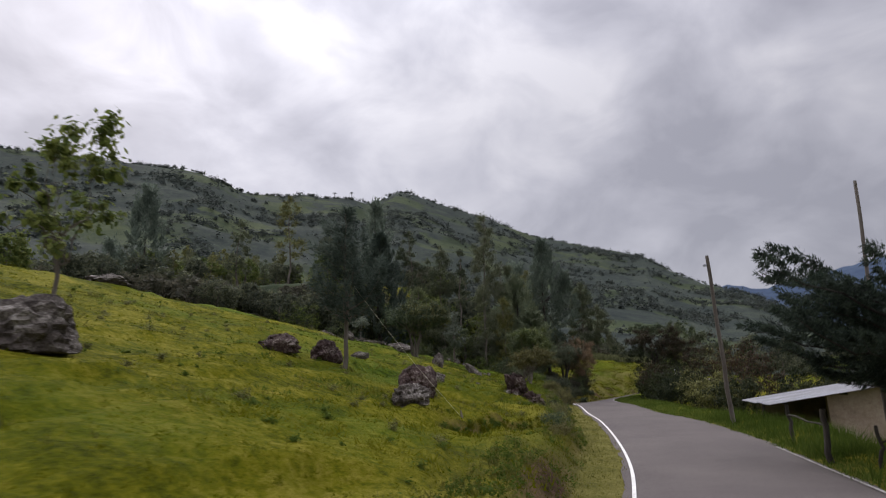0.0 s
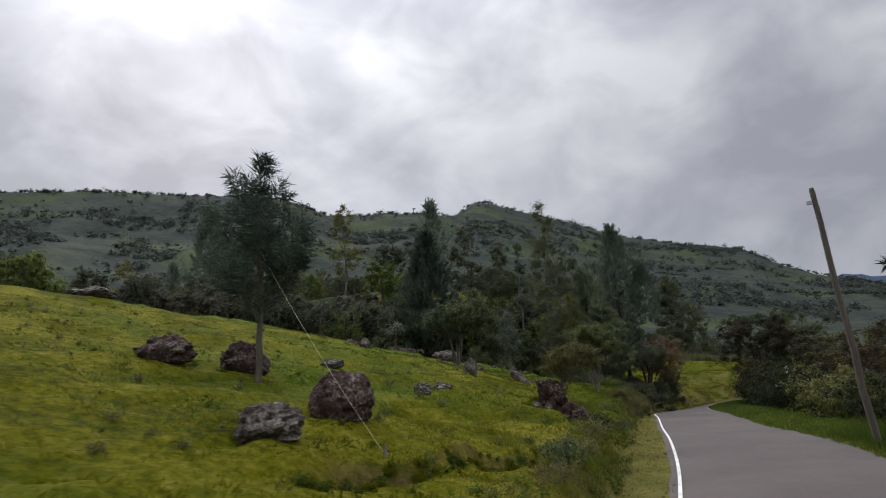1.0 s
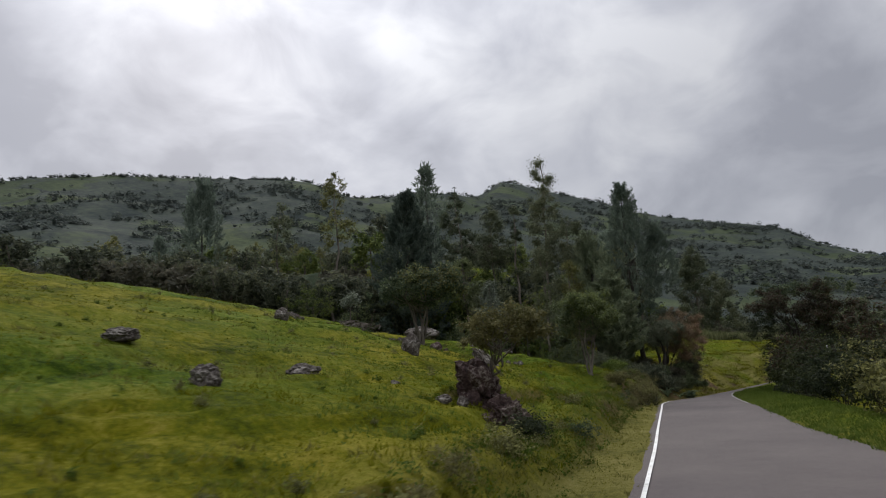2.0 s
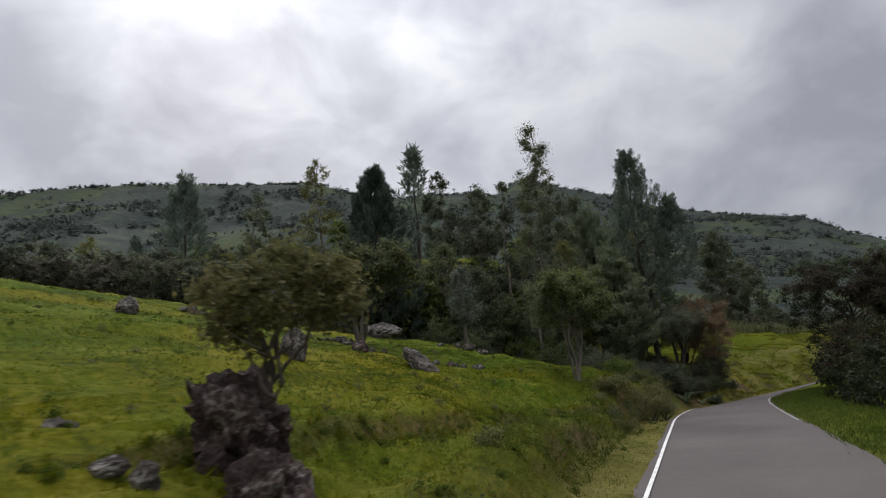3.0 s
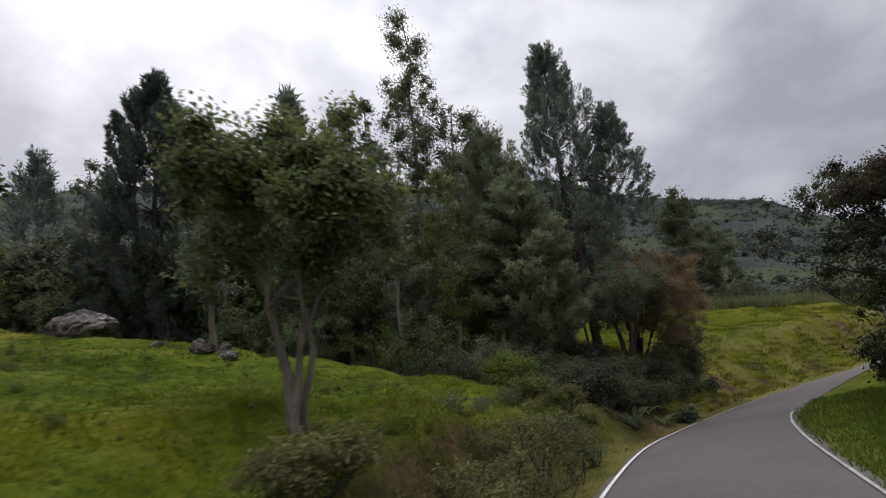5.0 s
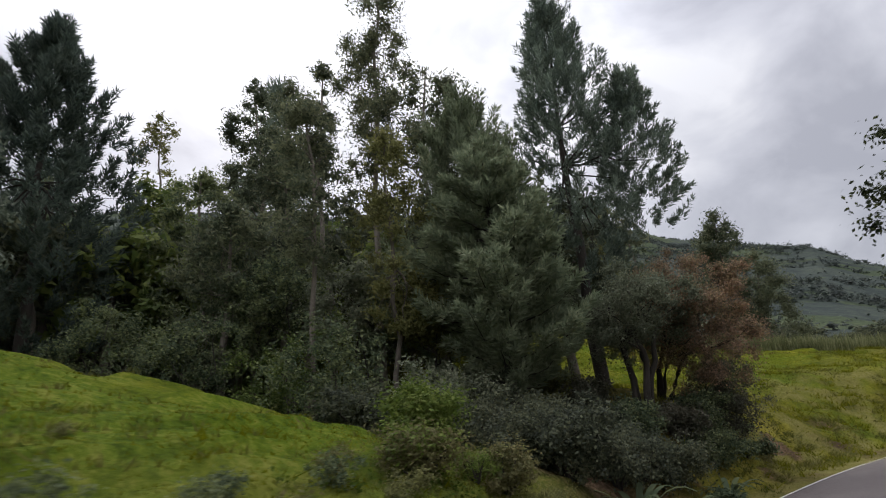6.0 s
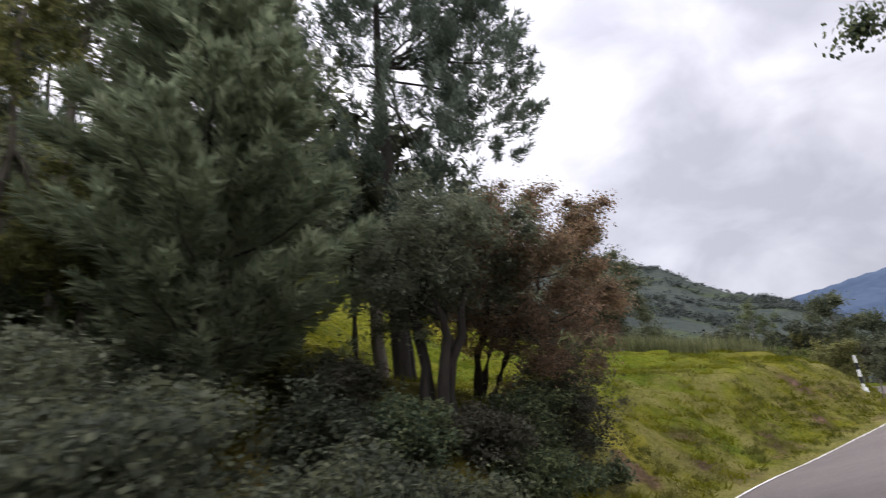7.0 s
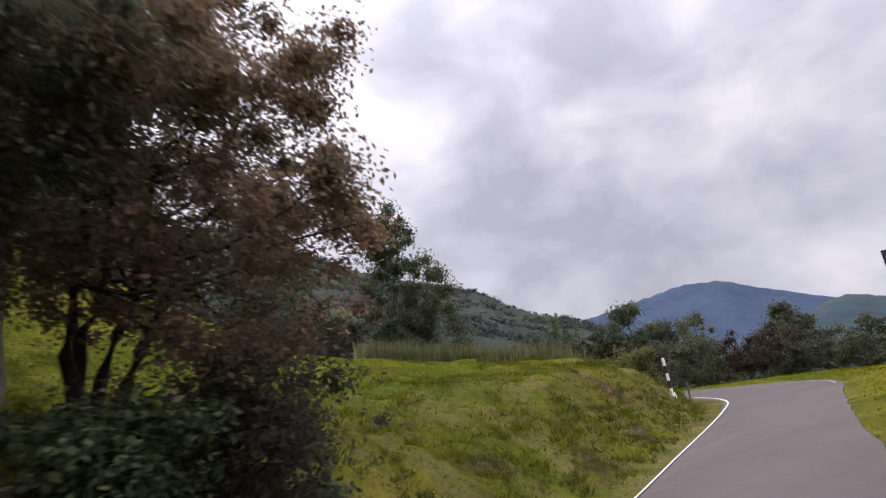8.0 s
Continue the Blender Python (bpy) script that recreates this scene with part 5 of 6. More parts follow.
def shed():
    """Low lean-to below the road: adobe walls, posts and a roof of corrugated sheets."""
    x0, x1, y0, y1 = 5.5, 9.9, 22.6, 26.4
    gz = ground_z(7.7, 24.5) - 0.25
    root = thing("shed", (x0, y0, gz), "low adobe shed with a galvanised corrugated roof", "shed")
    za, zb = 0.66, 1.32
    hz = lambda x: za + (zb - za) * (x - x0) / (x1 - x0)
    o = np.array((x0, y0, gz))

    def wall(name, ax, ay, bx, by, t=0.22):
        dx, dy = bx - ax, by - ay
        L = math.hypot(dx, dy)
        nx, ny = -dy / L * t, dx / L * t
        v = np.array([(px, py, z) for px, py in ((ax, ay), (bx, by), (bx + nx, by + ny), (ax + nx, ay + ny)) for z in (gz, hz(px) - 0.05)])
        f = np.array([(0, 2, 3, 1), (2, 4, 5, 3), (4, 6, 7, 5), (6, 0, 1, 7), (1, 3, 5, 7), (0, 6, 4, 2)])
        part(name, mesh_of(name, v - o, f, ADOBE), root)

    wall("back_wall", x1 - 0.3, y1 - 0.3, x0 + 0.3, y1 - 0.3)
    wall("side_wall", x1 - 0.3, y0 + 0.5, x1 - 0.3, y1 - 0.3)
    wall("front_wall", x0 + 1.7, y0 + 0.4, x1 - 0.3, y0 + 0.4)
    for px, py in ((x0 + 0.35, y0 + 0.3), (x0 + 0.35, y1 - 0.5)):
        part("post", mesh_of("post", *tube([(px - x0, py - y0, -0.2), (px - x0, py - y0, (hz(px) - gz) / 2), (px - x0 + 0.03, py - y0, hz(px) - gz - 0.05)], [0.07, 0.06, 0.055], 8), WOOD_GREY, True), root)
    for k in range(3):
        px = x0 + 0.35 + k * 1.8
        part("rafter", mesh_of("rafter", *tube([(px - x0, -0.05, hz(px) - gz - 0.07), (px - x0, y1 - y0 + 0.05, hz(px) - gz - 0.07)], [0.045, 0.045], 7), WOOD_GREY, True), root)
    # sheets, each a little askew, ribs running down the slope
    w = 0.86
    for k in range(5):
        ya = y0 - 0.15 + k * 0.8
        n, m = 44, 7
        u, s = np.meshgrid(np.linspace(0, w, n), np.linspace(0, 1, m), indexing="ij")
        xx = x0 - 0.25 + s * (x1 - x0 + 0.5) + 0.03 * math.sin(k * 2.3)
        zz = za - 0.05 + (zb - za + 0.08) * s + 0.018 * np.sin(u / 0.076 * 2 * np.pi) + 0.012 * (k % 2) + 0.02 * math.sin(k * 1.7) * u + 0.015
        top = np.stack([xx, ya + u, zz], -1).reshape(-1, 3)
        i, j = np.meshgrid(np.arange(n - 1), np.arange(m - 1), indexing="ij")
        f = np.stack([i * m + j, i * m + j + 1, (i + 1) * m + j + 1, (i + 1) * m + j], -1).reshape(-1, 4)
        v, f2 = joined([(top, f), (top - [0, 0, 0.006], f[:, ::-1])])
        part("roof_sheet", mesh_of("roof_sheet", v - o, f2, METAL_ROOF, True), root)


shed()

# ---- road furniture beyond the bend ----


def striped_post(x, y, h, r, lean, label):
    z = ground_z(x, y)
    root = thing("marker_post", (x, y, z), label, "marker post")
    n = 5
    for k in range(n):
        a, b = k / n, (k + 1) / n
        p = [(lean[0] * a, lean[1] * a, h * a), (lean[0] * b, lean[1] * b, h * b)]
        part("band", mesh_of("band", *tube(p, [r, r], 12), WHITE_PAINT if k % 2 == 0 else BLACK_PAINT, True), root, "white band" if k % 2 == 0 else "black band")
    bm = bmesh.new()
    bmesh.ops.create_cone(bm, cap_ends=True, segments=12, radius1=r, radius2=r * 0.8, depth=0.03, matrix=Matrix.Translation((lean[0], lean[1], h + 0.014)))
    part("cap", from_bm("cap", bm, WHITE_PAINT), root)
    bm = bmesh.new()
    bmesh.ops.create_cone(bm, cap_ends=True, segments=14, radius1=r * 2.4, radius2=r * 1.9, depth=0.2, matrix=Matrix.Translation((0, 0, 0.02)))
    part("footing", from_bm("footing", bm, WHITE_PAINT), root, "whitewashed footing")


striped_post(8.42, 77.2, 1.4, 0.058, (-0.06, 0.02), "black and white striped roadside marker post, leaning")
pole("stake", (8.95, 77.0, ground_z(8.95, 77.0)), (8.98, 77.0, ground_z(8.95, 77.0) + 0.75), 0.035, "short dark wooden stake beside the striped post", False)


def road_sign():
    x, y = 5.0, 60.2
    z = ground_z(x, y)
    root = thing("road_sign", (x, y, z), "back of a road sign on a grey steel post", "road sign")
    root.rotation_euler = (0, 0, radians(-32))
    lo, hi, w = 1.49 - z, 2.53 - z, 0.53
    panel = part("panel", from_bm("panel", bevelled(-w, 0.03, lo, w, 0.045, hi, 0.006), SIGN_BACK), root, "dark sign panel seen from behind")
    e = w - 0.05
    for b in ((-e, 0.005, hi - 0.10, e, 0.03, hi - 0.07), (-e, 0.005, lo + 0.07, e, 0.03, lo + 0.10), (-e, 0.005, lo + 0.10, -e + 0.03, 0.03, hi - 0.10), (e - 0.03, 0.005, lo + 0.10, e, 0.03, hi - 0.10)):
        part("frame_bar", from_bm("frame_bar", bevelled(*b, 0.006), STEEL), panel, "pale steel frame bar")
    for s in (-1, 1):
        part("post", mesh_of("post", *tube([(s * 0.36, 0.086, -0.3), (s * 0.36, 0.086, 1.2), (s * 0.36, 0.086, hi - 0.05)], [0.04, 0.04, 0.04], 12), STEEL, True), root)


road_sign()

# ---- bushes ----
for k, (x, y, rx, ry, rz, m, s2, lb) in enumerate((
        (-2.75, 41.6, 0.75, 1.1, 0.62, LEAF_DRY, LEAF_OLIVE, "tangled dusty bush on the bank"), (-3.2, 44.6, 0.8, 1.1, 0.8, LEAF_DRY, LEAF_OLIVE, "dry tangled olive bush above the road"),
        (-3.5, 39.6, 0.6, 0.9, 0.3, LEAF_DRY, LEAF_OLIVE, "dusty brown-green bush on the bank"), (-3.35, 46.6, 0.6, 0.8, 0.5, LEAF_DRY, LEAF_DARK, "brown tangled bush above the road"), (-4.3, 48.0, 0.6, 0.6, 0.35, LEAF_DRY, LEAF_FRESH, "yellow-brown bush on the end of the pasture"), (-3.9, 49.3, 0.6, 0.7, 0.32, LEAF_DRY, LEAF_OLIVE, "dry low bush on the end of the pasture"))):
    bush("bush", x, y, (rx, ry, rz), m, 201 + k, lb, n=4200, size=0.05, second=s2, clump=0.2, nclump=70)
    bush("twiggy_shrub", x + 0.3, y + 0.7, (rx * 0.6, ry * 0.6, rz * 0.7), s2, 701 + k, "thin straggling shrub beside a dusty bush", n=1600, size=0.05, clump=0.14, nclump=40, aspect=0.2, along=0.4)
bush("bush", -1.85, 21.9, (0.26, 0.35, 0.16), LEAF_OLIVE, 206, "low dark bush on the cut bank", n=3600, size=0.05)
bush("bush", -2.05, 23.6, (0.3, 0.36, 0.2), LEAF_HEDGE, 207, "low dark bush below the craggy boulder", n=3600, size=0.05)
for k, (x, y, rx, rz, m, lb) in enumerate((
        (-5.9, 52.4, 1.0, 0.75, LEAF_WOOD_SHADED, "grey-green shrub filling the foot of the thicket"), (-4.9, 53.4, 0.9, 0.8, LEAF_WOOD_SHADED, "dark shrub under the feathery conifer"), (-6.3, 54.6, 1.0, 0.9, LEAF_WOOD_SHADED, "dark shrub among the thicket trunks"), (-4.3, 54.9, 0.8, 0.7, LEAF_WOOD_SHADED, "broad-leaved shrub under the feathery conifer"),
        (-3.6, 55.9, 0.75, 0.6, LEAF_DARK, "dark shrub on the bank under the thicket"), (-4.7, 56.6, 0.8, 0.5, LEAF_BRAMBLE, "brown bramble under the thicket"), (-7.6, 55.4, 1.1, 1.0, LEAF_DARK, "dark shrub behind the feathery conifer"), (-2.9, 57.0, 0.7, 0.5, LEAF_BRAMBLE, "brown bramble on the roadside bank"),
        (-2.6, 58.3, 0.75, 0.6, LEAF_DARK, "grey-green shrub on the roadside bank"), (-7.4, 51.0, 0.9, 0.6, LEAF_WOOD_SHADED, "low shrub at the pasture's end"), (-3.75, 51.5, 0.85, 0.72, LEAF_WOOD_SHADED, "dark shrub crowding down to the road"), (-3.3, 54.4, 0.8, 0.62, LEAF_WOOD_SHADED, "dark shrub on the bank above the road line"))):
    bush("shrub", x, y, (rx, rx, rz), m, 880 + k, lb, n=9000, size=0.062, clump=0.26, nclump=60, aspect=0.6)
bush("bush", -5.5, 50.0, (0.75, 0.7, 0.55), LEAF_FRESH, 208, "bright green leafy bush at the thicket edge", n=9000, size=0.07)
for k, (x, y, rx, rz, m, lb) in enumerate((
        (-4.6, 51.6, 0.95, 0.6, LEAF_WOOD_SHADED, "dark dense bush in the roadside thicket"), (-3.5, 53.2, 0.9, 0.6, LEAF_WOOD_SHADED, "dark bush hanging over the bank"), (-2.8, 55.4, 0.8, 0.55, LEAF_WOOD_SHADED, "dark leafy bush above the road line"),
        (-2.3, 57.6, 0.75, 0.5, LEAF_DARK, "low dark bush on the bank"), (-2.2, 60.6, 1.3, 1.5, LEAF_BRAMBLE, "dark bush under the rusty tree"), (-2.0, 59.4, 0.85, 1.0, LEAF_BRAMBLE, "dark brown bush at the edge of the thicket"), (-6.9, 53.0, 1.2, 1.1, LEAF_THICKET_LIFTED, "tall dark bush in the thicket"),
        (-8.4, 51.6, 1.5, 1.3, LEAF_DARK, "broad dark bush at the wood edge"), (-6.3, 57.9, 0.9, 0.6, LEAF_OLIVE, "olive bush in the thicket"), (-10.8, 52.6, 1.6, 1.3, LEAF_BROAD, "broad green bush at the wood edge"),
        (-13.6, 52.2, 1.7, 1.5, LEAF_DARK, "dark bush at the wood edge"), (-16.2, 51.4, 1.6, 1.4, LEAF_DARK, "dark bush beyond the pasture crest"), (-22.8, 49.2, 1.8, 1.7, LEAF_DARK, "dark bush beyond the pasture crest"), (-26.0, 47.0, 2.0, 1.9, LEAF_BROAD, "green bush beyond the pasture crest"))):
    bush("bush", x, y, (rx, rx, rz), m, 220 + k, lb, n=14000 if y > 60 else 7000, size=0.065 if x > -5 else 0.08, clump=0.34, nclump=80)
for k, (x, y, rx, rz, m, s2, lb) in enumerate((
        (5.6, 28.6, 1.3, 1.05, LEAF_HEDGE, None, "dark hedge bush along the verge"), (5.0, 31.6, 1.3, 1.2, LEAF_OLIVE, LEAF_OLIVE, "yellow-green hedge bush along the verge"), (4.7, 34.6, 1.35, 1.25, LEAF_HEDGE, LEAF_OLIVE, "large-leaved hedge bush along the verge"),
        (4.2, 37.8, 1.35, 1.2, LEAF_HEDGE, None, "dark hedge bush along the verge"), (3.9, 41.0, 1.4, 1.4, LEAF_HEDGE, None, "dense dark hedge bush along the verge"), (3.7, 44.2, 1.4, 1.6, LEAF_HEDGE, LEAF_RUST, "tall dark hedge bush with rusty tips"),
        (3.6, 47.2, 1.5, 1.7, LEAF_HEDGE, LEAF_RUST, "tall rusty hedge bush by the bend"), (3.9, 50.3, 1.6, 1.6, LEAF_HEDGE, LEAF_RUST, "dark rusty hedge bush at the bend"), (3.5, 53.2, 1.2, 0.9, LEAF_HEDGE, None, "low dark bush under the roadside tree"),
        (7.4, 33.0, 1.9, 2.4, LEAF_RUST, LEAF_HEDGE, "tall rusty bush behind the hedge"), (6.9, 37.0, 1.9, 2.4, LEAF_RUST, LEAF_OLIVE, "rusty-brown bush behind the hedge"), (6.2, 42.0, 2.0, 2.6, LEAF_RUST, LEAF_HEDGE, "tall rusty-brown bush behind the hedge"),
        (8.6, 29.5, 1.8, 2.2, LEAF_HEDGE, None, "dark bush behind the shed"), (10.8, 33.0, 2.2, 2.6, LEAF_HEDGE, None, "green bush behind the hedge"), (11.5, 39.0, 2.4, 2.6, LEAF_OLIVE, LEAF_RUST, "olive bush behind the hedge"), (9.5, 46.0, 2.4, 2.4, LEAF_HEDGE, None, "dark bush behind the hedge"))):
    bush("hedge_bush", x, y, (rx, rx, rz), m, 250 + k, lb, n=5200, size=0.11, clump=0.3, nclump=90, second=s2, group="verge hedge")
for k, (x, y, rx, rz, m, lb) in enumerate(((14.5, 88.5, 2.2, 1.5, LEAF_WOOD_SHADED, "dark roadside bush beyond the bend"), (18.0, 89.5, 2.6, 1.8, LEAF_RUST, "dark rusty roadside bush beyond the bend"), (22.0, 90.5, 2.6, 1.5, LEAF_WOOD_SHADED, "dark bush beside the far field"), (26.5, 91.5, 2.4, 1.3, LEAF_WOOD_SHADED, "low dark bush beside the far field"), (12.2, 92.0, 1.8, 1.6, LEAF_OLIVE, "olive bush by the road"), (10.2, 95.5, 2.0, 1.8, LEAF_BROAD, "green bush by the road"), (31.0, 93.0, 2.6, 1.3, LEAF_BROAD, "green bush beside the far field"))):
    bush("bush", x, y, (rx, rx, rz), m, 280 + k, lb, n=9000, size=0.15, clump=0.55, nclump=50)
for k, (x, y, t, r, m, lb) in enumerate(((15.1, 100.0, 8.3, 2.0, LEAF_GUM, "grey-green tree beyond the road bend"), (24.5, 110.0, 8.0, 2.4, LEAF_GUM, "grey-green tree in the valley"), (27.3, 100.0, 6.6, 2.2, LEAF_WOOD_SHADED, "dark round tree beside the valley field"), (19.0, 104.0, 7.0, 1.8, LEAF_GUM, "slim tree in the valley"), (12.0, 98.0, 5.6, 1.8, LEAF_OLIVE, "olive tree behind the field crest"), (16.0, 130.0, 12.8, 3.0, LEAF_DARK, "dark tree on the lower slope"))):
    gum("valley_tree", x, y, t, r, m, 300 + k, lb, n=8000, nclump=44, bare=0.12, clump=0.75, size=0.24, apart=False)
bush("twiggy_shrub", -16.6, 38.9, (0.6, 0.6, 0.55), LEAF_SILVER, 290, "small pale-leaved sapling growing from a brush heap", n=900, size=0.10, z=ground_z(-16.6, 38.9) + 1.15, nclump=18, clump=0.28)


def brush_heap():
    g = np.random.default_rng(55)
    x, y = -16.5, 38.6
    z = ground_z(x, y)
    root = thing("brush_heap", (x, y, z), "heap of cut dry branches on the pasture", "brush heap")
    for k in range(150):
        a = g.random() * 6.28
        c = np.array([g.normal() * 0.75, g.normal() * 0.5, 0])
        c[2] = 0.05 + 0.5 * g.random() * math.exp(-(c[0] / 1.1)**2 - (c[1] / 0.8)**2)
        d = np.array([math.cos(a), math.sin(a), g.normal() * 0.15]) * (0.5 + 0.5 * g.random())
        part("branch", mesh_of("branch", *tube(wander(g, c - d / 2, c + d / 2, 5, 0.25), np.linspace(0.03, 0.008, 5), 5), BARK, True), root)
    part("sapling_stem", mesh_of("sapling_stem", *tube(wander(g, (-0.1, 0.3, -0.1), (0.1, 0.3, 1.75), 6, 0.1), np.linspace(0.03, 0.012, 6), 6), BARK, True), root)


brush_heap()


def strap_plant(x, y, seed, n=14, h=0.75):
    """A clump of long arching strap leaves."""
    g = np.random.default_rng(seed)
    z = ground_z(x, y)
    root = thing("strap_leaf_plant", (x, y, z), "clump of broad arching green leaves on the bank", "plant", "strap-leaved plants")
    for k in range(n):
        a, L = g.random() * 6.28, h * (0.6 + 0.6 * g.random())
        s = np.linspace(0, 1, 7)
        out = L * 0.75 * s
        up = L * (1.15 * s - 0.75 * s**2.2)
        wd = 0.055 * np.sin(np.pi * np.clip(s * 0.94 + 0.06, 0, 1)) + 0.004
        c, sn = math.cos(a), math.sin(a)
        mid = np.stack([out * c, out * sn, up - 0.03], 1)
        sd = np.array([-sn, c, 0])
        v = np.concatenate([mid - sd * wd[:, None] + [0, 0, 0.012], mid, mid + sd * wd[:, None] + [0, 0, 0.012]])
        i = np.arange(6)
        f = np.concatenate([np.stack([i, i + 7, i + 8, i + 1], 1), np.stack([i + 7, i + 14, i + 15, i + 8], 1)])
        part("leaf_blade", mesh_of("leaf_blade", v, f, LEAF_DARK, True), root)


for k, (x, y) in enumerate(((-2.5, 54.2), (-2.0, 56.0), (-3.0, 52.3), (-2.3, 58.4))):
    strap_plant(x, y, 400 + k, h=0.6 + 0.25 * (k % 3))

# low scrub along the lip of the cut bank: three kinds, copied
scrub = [
    bush("bank_scrub", -1.35, 16.2, (0.42, 0.42, 0.26), LEAF_DARK, 310, "low dark scrub on the lip of the bank", n=800, size=0.055, nclump=22, clump=0.16, group="bank scrub", stems=0),
    bush("bank_scrub", -1.45, 18.2, (0.4, 0.4, 0.22), LEAF_OLIVE, 311, "low olive scrub on the lip of the bank", n=750, size=0.055, nclump=20, clump=0.15, group="bank scrub", stems=0),
    bush("bank_scrub", -1.5, 19.6, (0.36, 0.36, 0.24), LEAF_DRY, 312, "low dry scrub on the lip of the bank", n=800, size=0.06, nclump=20, clump=0.15, group="bank scrub", stems=0, aspect=0.2, along=0.5),
]


def plant_scrub():
    g = np.random.default_rng(66)
    pts = []
    for y0, y1, n, a, b in ((14, 24, 4, 1.05, 1.7), (24, 34, 4, 1.0, 1.9), (34, 49, 20, 0.9, 2.0), (52, 60, 16, 0.5, 2.0)):
        for _ in range(n):
            y = y0 + (y1 - y0) * g.random()
            x = np.interp(y, WAY[:, 1], WAY[:, 0]) - a - (b - a) * g.random() - (0.5 if y > 57 else 0)
            pts.append((x, y))
    z = land(np.array([p[0] for p in pts]), np.array([p[1] for p in pts]))
    for (x, y), h in zip(pts, z):
        copy_thing(scrub[g.integers(3)], pose(x, y, float(h) - 0.04, 0, 0, g.random() * 360) @ Matrix.Scale(0.45 + 0.6 * g.random(), 4))


plant_scrub()

# ---- grass ----


def grass(name, pts, height, blades, mat, seed, width=0.012, label="", category="grass", spread=0.05, lean=0.55):
    """Tufts of tapering blades at ground points, as one mesh."""
    g = np.random.default_rng(seed)
    pts = np.repeat(pts, blades, axis=0)
    n = len(pts)
    root = pts + np.concatenate([g.normal(size=(n, 2)) * spread, np.full((n, 1), -0.02)], 1)
    h = (height * (0.5 + 0.9 * g.random(n)))[:, None]
    a = g.random(n) * 6.28
    side = np.stack([np.cos(a), np.sin(a), 0 * a], 1) * (width * (0.6 + 0.8 * g.random(n)))[:, None]
    tip = root + np.concatenate([g.normal(size=(n, 2)) * lean, np.ones((n, 1))], 1) * h
    v = np.stack([root - side, root + side, tip], 1).reshape(-1, 3)
    ob = part(name, mesh_of(name, v, np.arange(n * 3).reshape(-1, 3), mat))
    tagged(ob, label, category, kind="stuff")


def turf_points(seed, n, x0, x1, y0, y1, keep):
    g = np.random.default_rng(seed)
    x, y = x0 + (x1 - x0) * g.random(n), y0 + (y1 - y0) * g.random(n)
    lx, rx = np.interp(y, WAY[:150, 1], WAY[:150, 0]), np.interp(y, WAY[:150, 3], WAY[:150, 2])
    k = keep(x, y, lx, rx)
    x, y = x[k], y[k]
    return np.stack([x, y, land(x, y)], 1)


near_left = turf_points(1, 60000, -8, 0.5, 2.5, 50, lambda x, y, l, r: (x < l - 0.35) & (np.random.default_rng(2).random(len(x)) < np.clip(1.25 + (x - l) * 0.11, 0.15, 1)))
grass("pasture_grass", near_left, 0.032, 3, GRASS, 11, 0.010, "short yellow-green pasture grass")
mid_left = turf_points(3, 26000, -30, -7, 4, 48, lambda x, y, l, r: y < np.interp(x, [-28, -25, -15, -12, -8], [38, 42, 46, 47.5, 48.5]) + 1)
grass("pasture_grass", mid_left, 0.035, 2, GRASS, 12, 0.022, "short yellow-green pasture grass")
tufty = turf_points(4, 5200, -20, 0, 3, 49, lambda x, y, l, r: (x < l - 1.3) & (waves(x, y, 3.2, 41) + 0.5 * waves(x, y, 9, 42) > 0.22))
grass("grass_tufts", tufty, 0.10, 8, GRASS_DRY, 13, 0.012, "taller dull grass tufts on the pasture", spread=0.08)
green = turf_points(25, 15000, -15, -1, 27, 47, lambda x, y, l, r: (x < l - 1.3) & (y < 47 + 0.2 * x) & (waves(x, y, 6, 55) > -0.35))
grass("lush_grass", green, 0.045, 4, LUSH, 32, 0.016, "lush green turf in the middle of the pasture")
lush = turf_points(5, 5200, -9, 0, 9, 46, lambda x, y, l, r: (x < l - 1.4) & (waves(x, y, 5, 43) > 0.3))
grass("lush_grass", lush, 0.08, 8, LUSH, 14, 0.012, "lush bright green grass in hollows", spread=0.09)
verge_l = turf_points(6, 16000, -5, 12, 3, 78, lambda x, y, l, r: (x < l - 0.06) & (x > l - 1.3))
grass("verge_grass", verge_l, 0.07, 4, GRASS_DRY, 15, 0.01, "dull short verge grass")
verge_r = turf_points(7, 26000, 0, 6.6, 4, 55, lambda x, y, l, r: (x > r + 0.08) & (x < r + 2.3) & (y < 54))
grass("verge_grass", verge_r, 0.10, 5, LUSH, 16, 0.014, "rank green verge grass", spread=0.07)
field = turf_points(8, 44000, -24, 9, 56, 84, lambda x, y, l, r: (x < l - 0.8) & (((x + 5) / 3.8)**2 + ((y - 57.5) / 5)**2 > 1))
grass("field_grass", field, 0.045, 3, GRASS, 17, 0.018, "short yellow-green field grass")
field_t = turf_points(9, 5200, -10, 9, 57, 82, lambda x, y, l, r: (x < l - 1.0) & (waves(x, y, 3.0, 44) > 0.25))
grass("grass_tufts", field_t, 0.14, 10, GRASS_DRY, 18, 0.012, "taller dull grass tufts on the bank", spread=0.1)
tussock = turf_points(21, 5200, -10, 9, 57, 82, lambda x, y, l, r: (x < l - 0.6) & (x > l - 9) & (waves(x, y, 1.9, 48) > 0.1))
grass("tussocks", tussock, 0.15, 13, GRASS, 28, 0.02, "lumpy yellow-green tussocks on the bank", spread=0.13, lean=0.8)
dull_t = turf_points(23, 6000, -10, 9, 57, 82, lambda x, y, l, r: (x < l - 0.5) & (x > l - 6) & (waves(x, y, 1.5, 50) > 0.3))
